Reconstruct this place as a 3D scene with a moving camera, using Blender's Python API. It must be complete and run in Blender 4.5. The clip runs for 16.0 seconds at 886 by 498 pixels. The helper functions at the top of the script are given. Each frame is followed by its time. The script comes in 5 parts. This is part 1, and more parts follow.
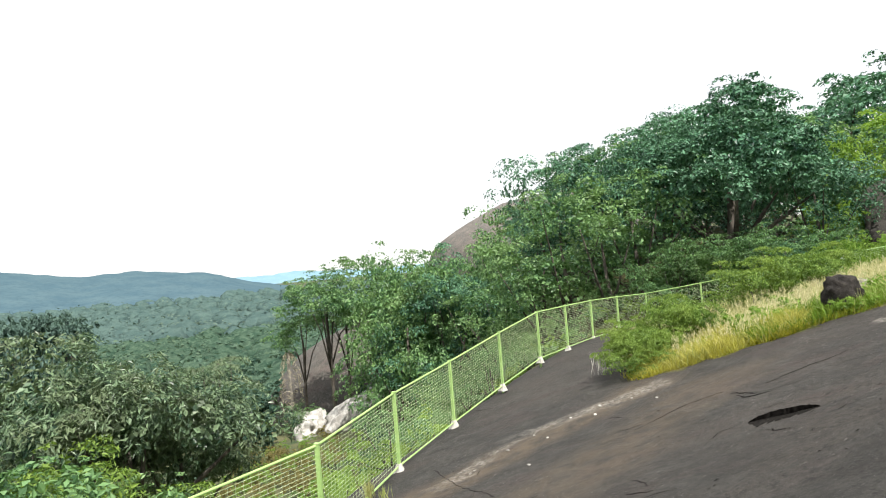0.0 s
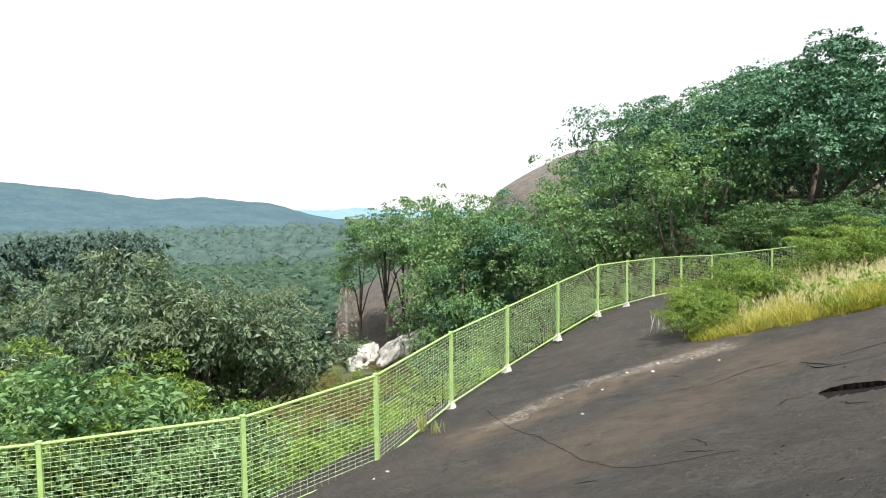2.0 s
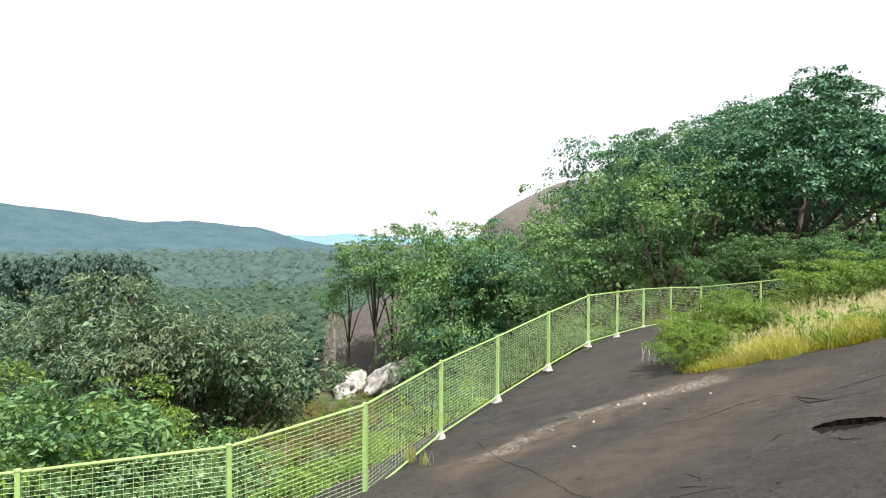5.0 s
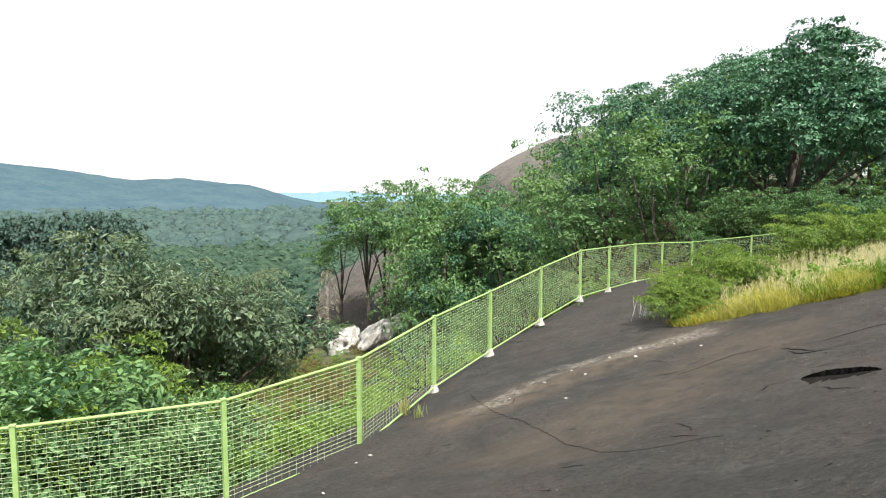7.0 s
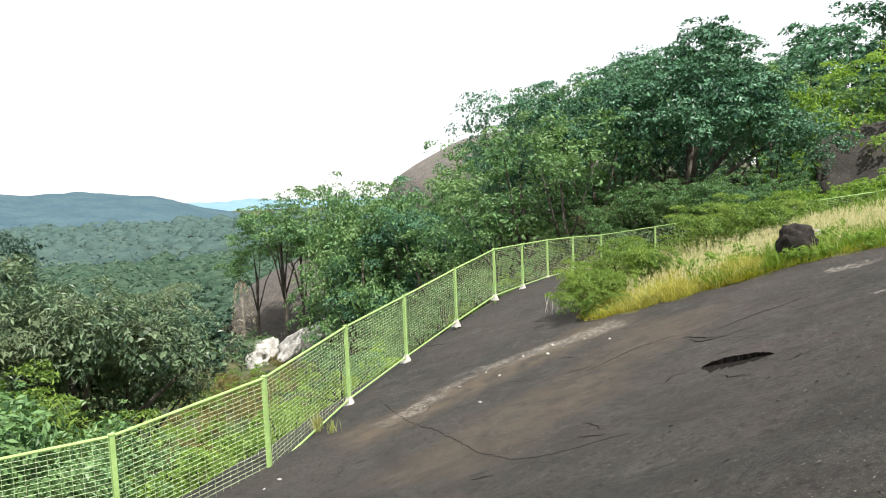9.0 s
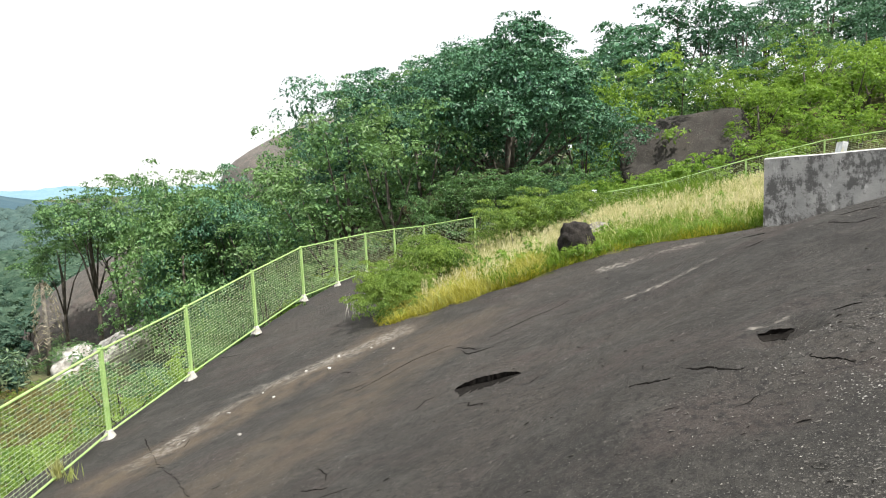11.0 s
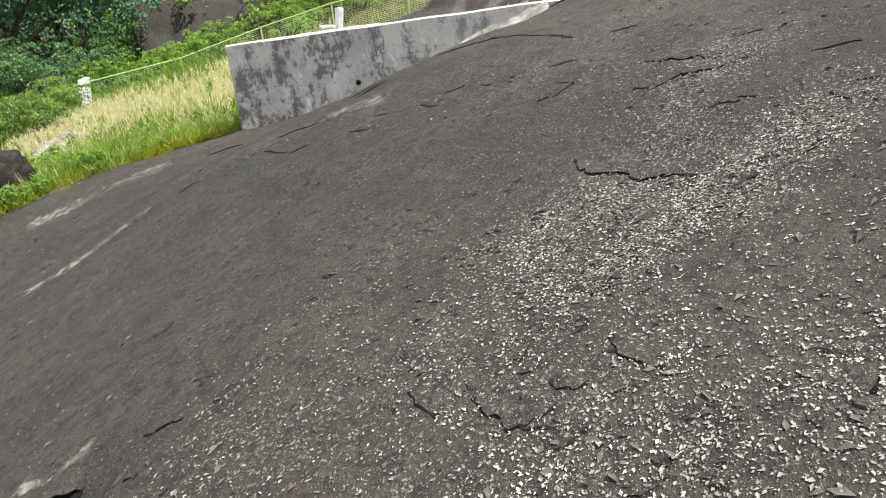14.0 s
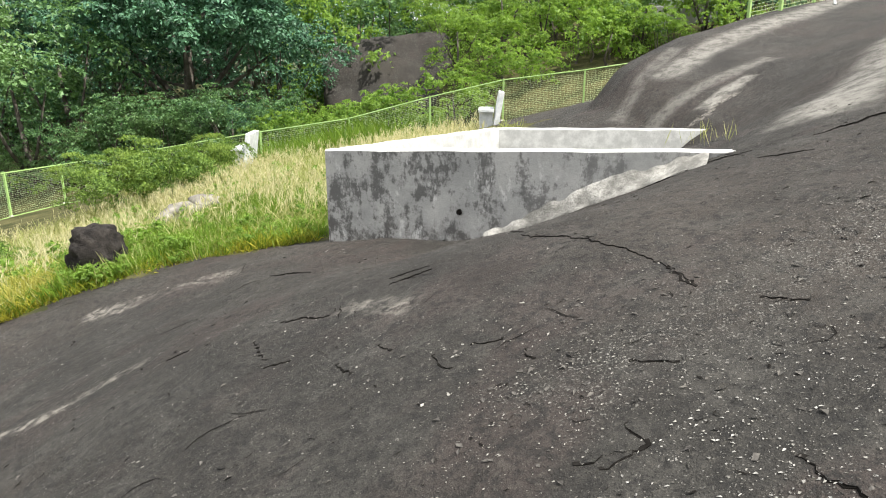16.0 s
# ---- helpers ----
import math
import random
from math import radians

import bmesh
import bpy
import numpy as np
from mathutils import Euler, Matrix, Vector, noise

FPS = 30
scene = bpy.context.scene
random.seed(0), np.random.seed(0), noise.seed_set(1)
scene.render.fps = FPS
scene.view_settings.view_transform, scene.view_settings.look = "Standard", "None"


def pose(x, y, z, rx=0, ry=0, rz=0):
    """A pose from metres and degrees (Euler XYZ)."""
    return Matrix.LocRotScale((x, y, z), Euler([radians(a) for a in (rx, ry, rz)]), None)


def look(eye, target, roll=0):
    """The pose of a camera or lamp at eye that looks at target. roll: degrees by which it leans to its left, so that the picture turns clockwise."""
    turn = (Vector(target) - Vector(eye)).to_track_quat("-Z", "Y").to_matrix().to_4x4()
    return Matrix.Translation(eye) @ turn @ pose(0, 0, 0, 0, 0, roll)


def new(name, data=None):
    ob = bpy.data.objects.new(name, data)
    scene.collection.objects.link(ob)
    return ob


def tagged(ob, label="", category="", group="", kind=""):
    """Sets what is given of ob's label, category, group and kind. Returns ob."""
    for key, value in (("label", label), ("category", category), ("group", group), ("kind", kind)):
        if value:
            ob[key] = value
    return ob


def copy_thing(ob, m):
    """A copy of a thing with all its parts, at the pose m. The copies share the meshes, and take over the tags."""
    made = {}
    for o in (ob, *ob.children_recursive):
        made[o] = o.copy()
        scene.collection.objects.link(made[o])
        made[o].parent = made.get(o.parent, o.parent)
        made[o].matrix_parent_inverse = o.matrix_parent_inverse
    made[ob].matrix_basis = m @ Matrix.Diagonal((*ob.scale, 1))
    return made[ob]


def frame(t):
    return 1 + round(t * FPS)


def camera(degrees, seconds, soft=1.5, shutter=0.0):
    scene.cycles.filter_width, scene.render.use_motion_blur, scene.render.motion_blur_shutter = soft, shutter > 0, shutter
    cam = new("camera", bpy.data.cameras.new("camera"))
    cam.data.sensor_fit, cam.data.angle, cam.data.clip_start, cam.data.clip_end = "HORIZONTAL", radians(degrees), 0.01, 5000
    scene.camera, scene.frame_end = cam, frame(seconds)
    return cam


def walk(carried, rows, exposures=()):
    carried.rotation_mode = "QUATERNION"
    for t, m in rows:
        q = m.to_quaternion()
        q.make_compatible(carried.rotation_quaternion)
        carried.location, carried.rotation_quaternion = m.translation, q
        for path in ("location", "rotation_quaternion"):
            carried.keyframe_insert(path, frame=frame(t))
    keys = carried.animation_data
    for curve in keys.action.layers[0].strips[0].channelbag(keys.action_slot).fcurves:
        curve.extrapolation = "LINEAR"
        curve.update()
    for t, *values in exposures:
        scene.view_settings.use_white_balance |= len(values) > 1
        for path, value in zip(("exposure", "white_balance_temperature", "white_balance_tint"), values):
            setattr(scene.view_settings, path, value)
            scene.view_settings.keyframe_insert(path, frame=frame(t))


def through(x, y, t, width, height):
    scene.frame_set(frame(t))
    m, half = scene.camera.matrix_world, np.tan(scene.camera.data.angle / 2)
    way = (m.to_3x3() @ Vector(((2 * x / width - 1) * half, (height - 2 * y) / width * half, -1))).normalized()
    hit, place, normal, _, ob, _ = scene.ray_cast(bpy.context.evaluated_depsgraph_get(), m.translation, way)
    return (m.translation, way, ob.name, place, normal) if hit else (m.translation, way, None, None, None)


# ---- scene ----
cam = camera(69.3, 16.0, soft=1.1)

PATH = [
    (0, (0.688, 0.127, 1.809), (0.463, 2.114, 1.843), -4.7),
    (0.5, (0.656, 0.1, 1.82), (0.248, 2.058, 1.85), -3.7),
    (1, (0.596, 0.16, 1.797), (0.192, 2.118, 1.751), -2.1),
    (1.5, (0.558, 0.172, 1.788), (0.163, 2.129, 1.686), -0.4),
    (2, (0.511, 0.133, 1.765), (0.101, 2.086, 1.637), -0.7),
    (2.5, (0.477, 0.206, 1.733), (0.057, 2.16, 1.662), -0.6),
    (3, (0.458, 0.157, 1.743), (0.071, 2.118, 1.676), -0.2),
    (5.5, (0.455, 0.139, 1.789), (0.082, 2.103, 1.748), 0.4),
    (6, (0.45, 0.107, 1.773), (0.12, 2.077, 1.667), 0.7),
    (6.5, (0.435, 0.134, 1.771), (0.085, 2.098, 1.631), 0.7),
    (7, (0.427, 0.233, 1.737), (0.074, 2.194, 1.56), 0.0),
    (7.5, (0.443, 0.209, 1.739), (0.124, 2.172, 1.528), -0.2),
    (8, (0.44, 0.252, 1.747), (0.143, 2.222, 1.567), 0.8),
    (8.2, (0.479, 0.289, 1.741), (0.215, 2.262, 1.539), 0.6),
    (10.3, (1.403, 1.152, 1.856), (1.569, 3.141, 1.719), -2.2),
    (10.5, (1.645, 1.213, 1.86), (1.875, 3.189, 1.657), 1.1),
    (11, (2.049, 1.504, 2.013), (2.413, 3.456, 1.772), -2.5),
    (11.3, (2.236, 1.693, 2.037), (2.773, 3.609, 1.842), -1.9),
    (11.5, (2.432, 1.816, 2.04), (3.241, 3.64, 1.894), -0.4),
    (12, (3.014, 2.032, 1.87), (4.312, 3.521, 1.559), -3.6),
    (12.5, (3.454, 2.269, 1.987), (4.92, 3.545, 1.514), -4.3),
    (13, (3.894, 2.527, 2.117), (5.522, 3.489, 1.465), -6.1),
    (13.5, (4.3, 2.64, 2.276), (5.944, 3.616, 1.688), -0.1),
    (14, (4.752, 3.023, 2.333), (6.109, 4.302, 1.611), -5.4),
    (14.5, (5.438, 3.178, 2.429), (7.055, 4.166, 1.791), 0.9),
    (15, (5.804, 3.349, 2.598), (7.238, 4.578, 1.939), 0.2),
    (15.5, (6.271, 3.688, 2.818), (7.518, 5.084, 2.114), -3.6),
    (16, (6.799, 3.947, 2.981), (7.824, 5.578, 2.446), 0.0),
]
walk(cam, [(t, look(eye, target, roll)) for t, eye, target, roll in PATH],
     [(0.0, 0.62), (10.5, 0.60), (12.5, 0.74), (13.5, 0.80), (16.0, 0.77)])


# ---- world, sun ----
world = bpy.data.worlds.new("sky")
scene.world = world
world.use_nodes = True
wn = world.node_tree.nodes
sky = wn.new("ShaderNodeTexSky")
sky.sky_type = "NISHITA"
sky.sun_disc = False
SUN_EL, SUN_AZ = 58.0, 150.0          # degrees; azimuth clockwise from +y
sky.sun_elevation, sky.sun_rotation = radians(SUN_EL), radians(SUN_AZ)
sky.air_density, sky.dust_density, sky.ozone_density = 1.0, 1.0, 1.0
veil = wn.new("ShaderNodeMix")            # bright thin cloud over the whole sky
veil.data_type = "RGBA"
veil.inputs[0].default_value = 0.8
veil.inputs[7].default_value = (7.8, 7.8, 7.8, 1)
world.node_tree.links.new(sky.outputs[0], veil.inputs[6])
world.node_tree.links.new(veil.outputs[2], wn["Background"].inputs[0])
wn["Background"].inputs[1].default_value = 0.112
sun = new("sun", bpy.data.lights.new("sun", "SUN"))
sun.data.energy, sun.data.angle, sun.data.color = 5.0, radians(0.6), (1.0, 0.97, 0.90)
sd = Vector((math.sin(radians(SUN_AZ)) * math.cos(radians(SUN_EL)), math.cos(radians(SUN_AZ)) * math.cos(radians(SUN_EL)), math.sin(radians(SUN_EL))))
sun.matrix_world = look(sd * 60, (0, 0, 0))


# ---- materials ----
class Mat:
    """A node material with short ways to add nodes."""

    def __init__(self, name, rough=0.8, spec=0.3, metal=0.0):
        self.m = bpy.data.materials.new(name)
        self.m.use_nodes = True
        self.t = self.m.node_tree
        self.b = self.t.nodes["Principled BSDF"]
        self.b.inputs["Roughness"].default_value = rough
        self.b.inputs["Specular IOR Level"].default_value = spec
        self.b.inputs["Metallic"].default_value = metal
        self.geo = self.t.nodes.new("ShaderNodeNewGeometry")
        self.obj = self.t.nodes.new("ShaderNodeObjectInfo")
        self.pos = self.geo.outputs["Position"]

    def link(self, a, b):
        self.t.links.new(a, b)

    def put(self, node_in, v):
        if isinstance(v, (int, float, tuple)):
            node_in.default_value = v
        else:
            self.link(v, node_in)

    def noise(self, scale, detail=4, rough=0.55, vec=None, stretch=None, out=0, distort=0.0):
        n = self.t.nodes.new("ShaderNodeTexNoise")
        n.inputs["Scale"].default_value, n.inputs["Detail"].default_value, n.inputs["Roughness"].default_value = scale, detail, rough
        n.inputs["Distortion"].default_value = distort
        v = vec or self.pos
        if stretch:
            mp = self.t.nodes.new("ShaderNodeMapping")
            mp.inputs["Scale"].default_value = stretch[:3]
            if len(stretch) > 3:
                mp.inputs["Rotation"].default_value = (0, 0, radians(stretch[3]))
            self.link(v, mp.inputs[0])
            v = mp.outputs[0]
        self.link(v, n.inputs["Vector"])
        return n.outputs[out]

    def voronoi(self, scale, feature="F1", rnd=1.0, out="Distance", vec=None):
        n = self.t.nodes.new("ShaderNodeTexVoronoi")
        n.feature = feature
        n.inputs["Scale"].default_value, n.inputs["Randomness"].default_value = scale, rnd
        self.link(vec or self.pos, n.inputs["Vector"])
        return n.outputs[out]

    def math(self, op, a, b=0.0, c=0.0, clamp=False):
        n = self.t.nodes.new("ShaderNodeMath")
        n.operation, n.use_clamp = op, clamp
        for i, v in enumerate((a, b, c)):
            self.put(n.inputs[i], v)
        return n.outputs[0]

    def step(self, v, lo, hi, a=0.0, b=1.0):
        n = self.t.nodes.new("ShaderNodeMapRange")
        n.interpolation_type = "SMOOTHSTEP"
        self.put(n.inputs["Value"], v)
        for k, x in (("From Min", lo), ("From Max", hi), ("To Min", a), ("To Max", b)):
            n.inputs[k].default_value = x
        return n.outputs[0]

    def mix(self, f, a, b, mode="MIX"):
        n = self.t.nodes.new("ShaderNodeMix")
        n.data_type, n.blend_type = "RGBA", mode
        self.put(n.inputs["Factor"], f)
        for k, v in (("A", a), ("B", b)):
            s = [i for i in n.inputs if i.name == k and i.type == "RGBA"][0]
            self.put(s, (*v, 1.0) if isinstance(v, tuple) else v)
        return [o for o in n.outputs if o.type == "RGBA"][0]

    def xyz(self):
        n = self.t.nodes.new("ShaderNodeSeparateXYZ")
        self.link(self.pos, n.inputs[0])
        return n.outputs

    def color(self, c):
        self.put(self.b.inputs["Base Color"], (*c, 1.0) if isinstance(c, tuple) else c)
        return self

    def bump(self, h, strength=0.5, dist=0.02):
        n = self.t.nodes.new("ShaderNodeBump")
        n.inputs["Strength"].default_value, n.inputs["Distance"].default_value = strength, dist
        self.link(h, n.inputs["Height"])
        self.link(n.outputs[0], self.b.inputs["Normal"])
        return self

    def line(self, a, b, width, wob=0.25, scale=2.0):
        """A soft, wavering band along the ground from a to b: 1 on it, 0 off it."""
        x, y, _ = self.xyz()
        dx, dy = b[0] - a[0], b[1] - a[1]
        ln = math.hypot(dx, dy)
        dx, dy = dx / ln, dy / ln
        w = self.math("MULTIPLY", self.math("SUBTRACT", self.noise(scale, 5, 0.65), 0.5), wob * 2)
        px, py = self.math("SUBTRACT", x, a[0]), self.math("SUBTRACT", y, a[1])
        along = self.math("ADD", self.math("MULTIPLY", px, dx), self.math("MULTIPLY", py, dy))
        off = self.math("ADD", self.math("SUBTRACT", self.math("MULTIPLY", py, dx), self.math("MULTIPLY", px, dy)), w)
        past = self.math("MAXIMUM", self.math("SUBTRACT", along, ln), self.math("MULTIPLY", along, -1.0))
        d = self.math("MAXIMUM", self.math("ABSOLUTE", off), past)
        return self.step(d, width * 0.3, width, 1.0, 0.0)


def rock_material(name="weathered_rock", dark=1.0, lichen=True):
    k = Mat(name, 0.82, 0.28)
    big = k.noise(0.35, 5, 0.6)
    mid = k.noise(2.2, 6, 0.65)
    fine = k.noise(38, 5, 0.7)
    grit = k.noise(150, 3, 0.6)
    c = k.mix(k.step(big, 0.36, 0.66), (0.030 * dark, 0.028 * dark, 0.025 * dark), (0.056 * dark, 0.047 * dark, 0.040 * dark))
    c = k.mix(k.step(mid, 0.42, 0.75), c, (0.066 * dark, 0.062 * dark, 0.055 * dark))
    c = k.mix(k.math("MULTIPLY", k.step(k.noise(0.6, 4, 0.6, stretch=(1.0, 1.6, 1.0, 30)), 0.52, 0.66), 0.5), c, (0.058 * dark, 0.042 * dark, 0.038 * dark))
    c = k.mix(k.math("MULTIPLY", k.step(fine, 0.5, 0.78), 0.6), c, (0.125 * dark, 0.115 * dark, 0.098 * dark))
    c = k.mix(k.math("MULTIPLY", k.step(grit, 0.56, 0.72), 0.35), c, (0.17 * dark, 0.158 * dark, 0.138 * dark))
    c = k.mix(k.math("MULTIPLY", k.step(k.noise(14, 5, 0.75), 0.52, 0.38), 0.8), c, (0.018 * dark, 0.017 * dark, 0.016 * dark))
    c = k.mix(k.math("MULTIPLY", k.step(k.noise(52, 4, 0.7), 0.47, 0.36), 0.75), c, (0.016 * dark, 0.015 * dark, 0.014 * dark))
    c = k.mix(k.math("MULTIPLY", k.step(k.noise(0.9, 6, 0.72, distort=0.6), 0.5, 0.66), 0.5), c, (0.026 * dark, 0.023 * dark, 0.020 * dark))
    if lichen:
        # brown run-off and soil film low on the slope
        brown = k.math("MAXIMUM", k.line((-1.2, 11.8), (3.0, 14.6), 1.1, 0.7, 0.8), k.math("MULTIPLY", k.line((0.5, 8.5), (4.0, 12.6), 1.4, 0.8, 0.7), 0.6))
        c = k.mix(k.math("MULTIPLY", brown, k.step(k.noise(2.6, 6, 0.7), 0.32, 0.62, 0.15, 0.9)), c, (0.105, 0.080, 0.055))
        pale = k.line((-1.0, 12.0), (0.7, 14.1), 0.4, 0.5, 1.8)
        for a, b, w in (((0.5, 13.9), (3.3, 14.5), 0.42), ((7.1, 12.45), (8.6, 11.9), 0.13), ((6.2, 9.65), (7.2, 9.4), 0.10), ((8.45, 7.65), (8.62, 7.3), 0.11), ((5.1, 5.6), (5.24, 5.46), 0.03),
                        ((16.9, 11.46), (17.8, 11.38), 0.07), ((10.6, 3.8), (11.3, 4.35), 0.16)):
            pale = k.math("MAXIMUM", pale, k.line(a, b, w * 1.5, 0.34, 2.2))
        run = None
        # run-off streaks down the far back of rock and in the gully before it
        for a, b, w, f in (((18.6, 13.4), (26.5, 14.3), 0.55, 0.8), ((16.9, 12.5), (19.4, 11.9), 0.3, 0.5), ((17.4, 11.6), (18.4, 11.6), 0.22, 1.0), ((17.2, 13.6), (19.6, 14.3), 0.3, 0.4),
                           ((14.0, 7.7), (18.6, 8.9), 0.65, 0.95), ((18.6, 8.9), (26.0, 10.4), 0.75, 0.9), ((13.9, 6.5), (19.5, 6.2), 0.24, 0.8)):
            wash = k.math("MULTIPLY", k.line(a, b, w, 0.16, 0.9), f)
            run = wash if run is None else k.math("MAXIMUM", run, wash)
        pale = k.math("MULTIPLY", pale, k.math("MULTIPLY", k.step(k.noise(11, 6, 0.75), 0.40, 0.62, 0.0, 0.85), k.step(k.noise(1.7, 4, 0.7), 0.34, 0.6, 0.15, 1.0)))
        c = k.mix(pale, c, (0.30, 0.275, 0.24))
        c = k.mix(k.math("MULTIPLY", run, k.step(k.noise(3.5, 6, 0.75), 0.36, 0.62, 0.25, 0.9)), c, (0.30, 0.285, 0.255))
        # flaking pale lichen, thickest in one wide band
        band = k.math("MAXIMUM", k.math("MULTIPLY", k.line((4.0, 2.9), (5.9, 3.2), 1.5, 0.8, 0.8), 0.62), k.math("MULTIPLY", k.line((6.0, 3.3), (14.0, 5.2), 2.2, 1.0, 0.6), 0.22))
        for a, b, w in (((5.6, 4.45), (6.1, 4.15), 0.4), ((5.4, 3.95), (6.2, 3.75), 0.35), ((6.1, 4.15), (7.9, 3.6), 0.4), ((6.7, 4.3), (8.6, 4.2), 0.4), ((8.6, 5.6), (11.4, 5.4), 0.45)):
            band = k.math("MAXIMUM", band, k.math("MULTIPLY", k.line(a, b, w, 0.45, 1.3), 0.95))
        patch = k.math("ADD", k.math("MULTIPLY", band, 0.20), k.math("MULTIPLY", k.noise(1.3, 6, 0.75), 0.42))
        thr = k.math("SUBTRACT", patch, 0.19)
        warp = k.t.nodes.new("ShaderNodeVectorMath")
        warp.operation = "MULTIPLY_ADD"
        k.link(k.noise(26, 2, 0.5, out=1), warp.inputs[0])
        warp.inputs[1].default_value = (0.05, 0.05, 0.05)
        k.link(k.pos, warp.inputs[2])
        cell = k.voronoi(52, vec=warp.outputs[0])
        spot = k.step(k.math("SUBTRACT", k.math("ADD", thr, 0.14), cell), -0.02, 0.05)
        cell2 = k.voronoi(120, vec=warp.outputs[0])
        spot2 = k.math("MULTIPLY", k.step(k.math("SUBTRACT", k.math("ADD", thr, 0.12), cell2), -0.02, 0.05), 0.6)
        spot = k.math("MULTIPLY", k.math("MAXIMUM", spot, spot2), k.step(k.noise(75, 3), 0.35, 0.6, 0.35, 1.0))
        c = k.mix(k.math("MULTIPLY", spot, 0.6), c, (0.33, 0.315, 0.285))
        h = k.math("ADD", k.math("MULTIPLY", mid, 1.0), k.math("ADD", k.math("MULTIPLY", fine, 0.45), k.math("MULTIPLY", spot, 0.5)))
    else:
        h = k.math("ADD", mid, k.math("MULTIPLY", fine, 0.4))
    k.color(c).bump(k.math("ADD", h, k.math("MULTIPLY", grit, 0.25)), 1.0, 0.035)
    return k.m


def leaf_material(name, dark, light, gloss=0.45, through=0.35, tip=None, patch=0.9):
    k = Mat(name, gloss, 0.25)
    r = k.geo.outputs["Random Per Island"]
    c = k.mix(k.step(r, 0.1, 0.95), dark, light)
    c = k.mix(k.math("MULTIPLY", k.step(k.noise(patch, 3), 0.42, 0.66), 0.55), c, tip or light)
    k.color(c)
    tr = k.t.nodes.new("ShaderNodeBsdfTranslucent")
    k.link(k.mix(0.6, c, (light[0] * 1.6, light[1] * 1.7, light[2] * 0.9)), tr.inputs["Color"])
    mx = k.t.nodes.new("ShaderNodeMixShader")
    mx.inputs[0].default_value = through
    k.link(k.b.outputs[0], mx.inputs[1])
    k.link(tr.outputs[0], mx.inputs[2])
    k.link(mx.outputs[0], k.t.nodes["Material Output"].inputs["Surface"])
    return k.m


def plain_material(name, c1, c2, scale=4, rough=0.7, spec=0.3, bump=0.3, dist=0.01, stretch=None):
    k = Mat(name, rough, spec)
    n = k.noise(scale, 6, 0.65, stretch=stretch)
    f = k.noise(scale * 11, 4, 0.6)
    c = k.mix(k.step(n, 0.35, 0.68), c1, c2)
    c = k.mix(k.math("MULTIPLY", k.step(f, 0.45, 0.75), 0.35), c, tuple(v * 0.6 for v in c1))
    k.color(c).bump(k.math("ADD", n, k.math("MULTIPLY", f, 0.5)), bump, dist)
    return k.m


def concrete_material():
    """Old cast concrete with dark algae stains that run down from the rim."""
    k = Mat("stained_concrete", 0.88, 0.25)
    n = k.noise(1.6, 6, 0.7)
    c = k.mix(k.step(n, 0.3, 0.7), (0.30, 0.30, 0.29), (0.46, 0.45, 0.43))
    run = k.noise(2.6, 6, 0.75, stretch=(1.0, 1.0, 0.30))
    blot = k.noise(4.2, 7, 0.78)
    x, y, z = k.xyz()
    side = k.step(x, 10.8, 13.0, 1.0, 0.45)
    st = k.math("MULTIPLY", k.step(k.math("ADD", k.math("MULTIPLY", run, 0.55), k.math("MULTIPLY", blot, 0.55)), 0.535, 0.61), side)
    c = k.mix(k.math("MULTIPLY", st, 0.78), c, (0.060, 0.058, 0.056))
    foot = k.math("MULTIPLY", k.step(z, 0.85, 1.35, 1.0, 0.0), k.step(blot, 0.40, 0.56))
    c = k.mix(k.math("MULTIPLY", foot, 0.7), c, (0.085, 0.078, 0.072))
    wh = k.step(k.noise(2.7, 7, 0.8, stretch=(1.2, 1.2, 0.6)), 0.57, 0.64)
    c = k.mix(k.math("MULTIPLY", wh, 0.85), c, (0.60, 0.59, 0.57))
    c = k.mix(k.math("MULTIPLY", k.step(k.noise(60, 3), 0.5, 0.75), 0.3), c, (0.2, 0.2, 0.19))
    k.color(c).bump(k.math("ADD", k.noise(22, 5, 0.7), k.math("MULTIPLY", n, 0.4)), 0.4, 0.012)
    return k.m


ROCK = rock_material()
# dome copy is brightened for haze; flank copy is darker to paint shade
ROCK_FAR = rock_material("hazed_bare_rock", 3.0, False)
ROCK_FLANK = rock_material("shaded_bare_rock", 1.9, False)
ROCK_BLACK = plain_material("blackened_stone", (0.018, 0.016, 0.015), (0.055, 0.048, 0.042), 5, 0.9, 0.2, 1.0, 0.06)
ROCK_WHITE = plain_material("sun_bleached_stone", (0.24, 0.225, 0.205), (0.56, 0.54, 0.50), 0.9, 0.85, 0.2, 0.6, 0.1)
FIELD_STONE = plain_material("pale_field_stone", (0.14, 0.13, 0.11), (0.32, 0.30, 0.26), 4, 0.9, 0.2, 0.7, 0.03)
SOIL = plain_material("leafy_soil", (0.045, 0.05, 0.02), (0.12, 0.11, 0.05), 1.2, 0.95, 0.1, 0.8, 0.08)
WOODS_FLOOR = plain_material("green_valley_floor", (0.045, 0.070, 0.035), (0.125, 0.120, 0.062), 0.22, 0.95, 0.1, 0.6, 0.5)
CONCRETE = concrete_material()
MORTAR = plain_material("pale_mortar", (0.40, 0.38, 0.34), (0.62, 0.60, 0.55), 7, 0.9, 0.2, 0.6, 0.02)
SMEAR = plain_material("smeared_mortar", (0.17, 0.165, 0.15), (0.52, 0.50, 0.46), 3.5, 0.9, 0.2, 0.8, 0.03)
RIM = plain_material("pale_concrete_rim", (0.46, 0.46, 0.44), (0.66, 0.66, 0.63), 5, 0.9, 0.2, 0.3, 0.008)
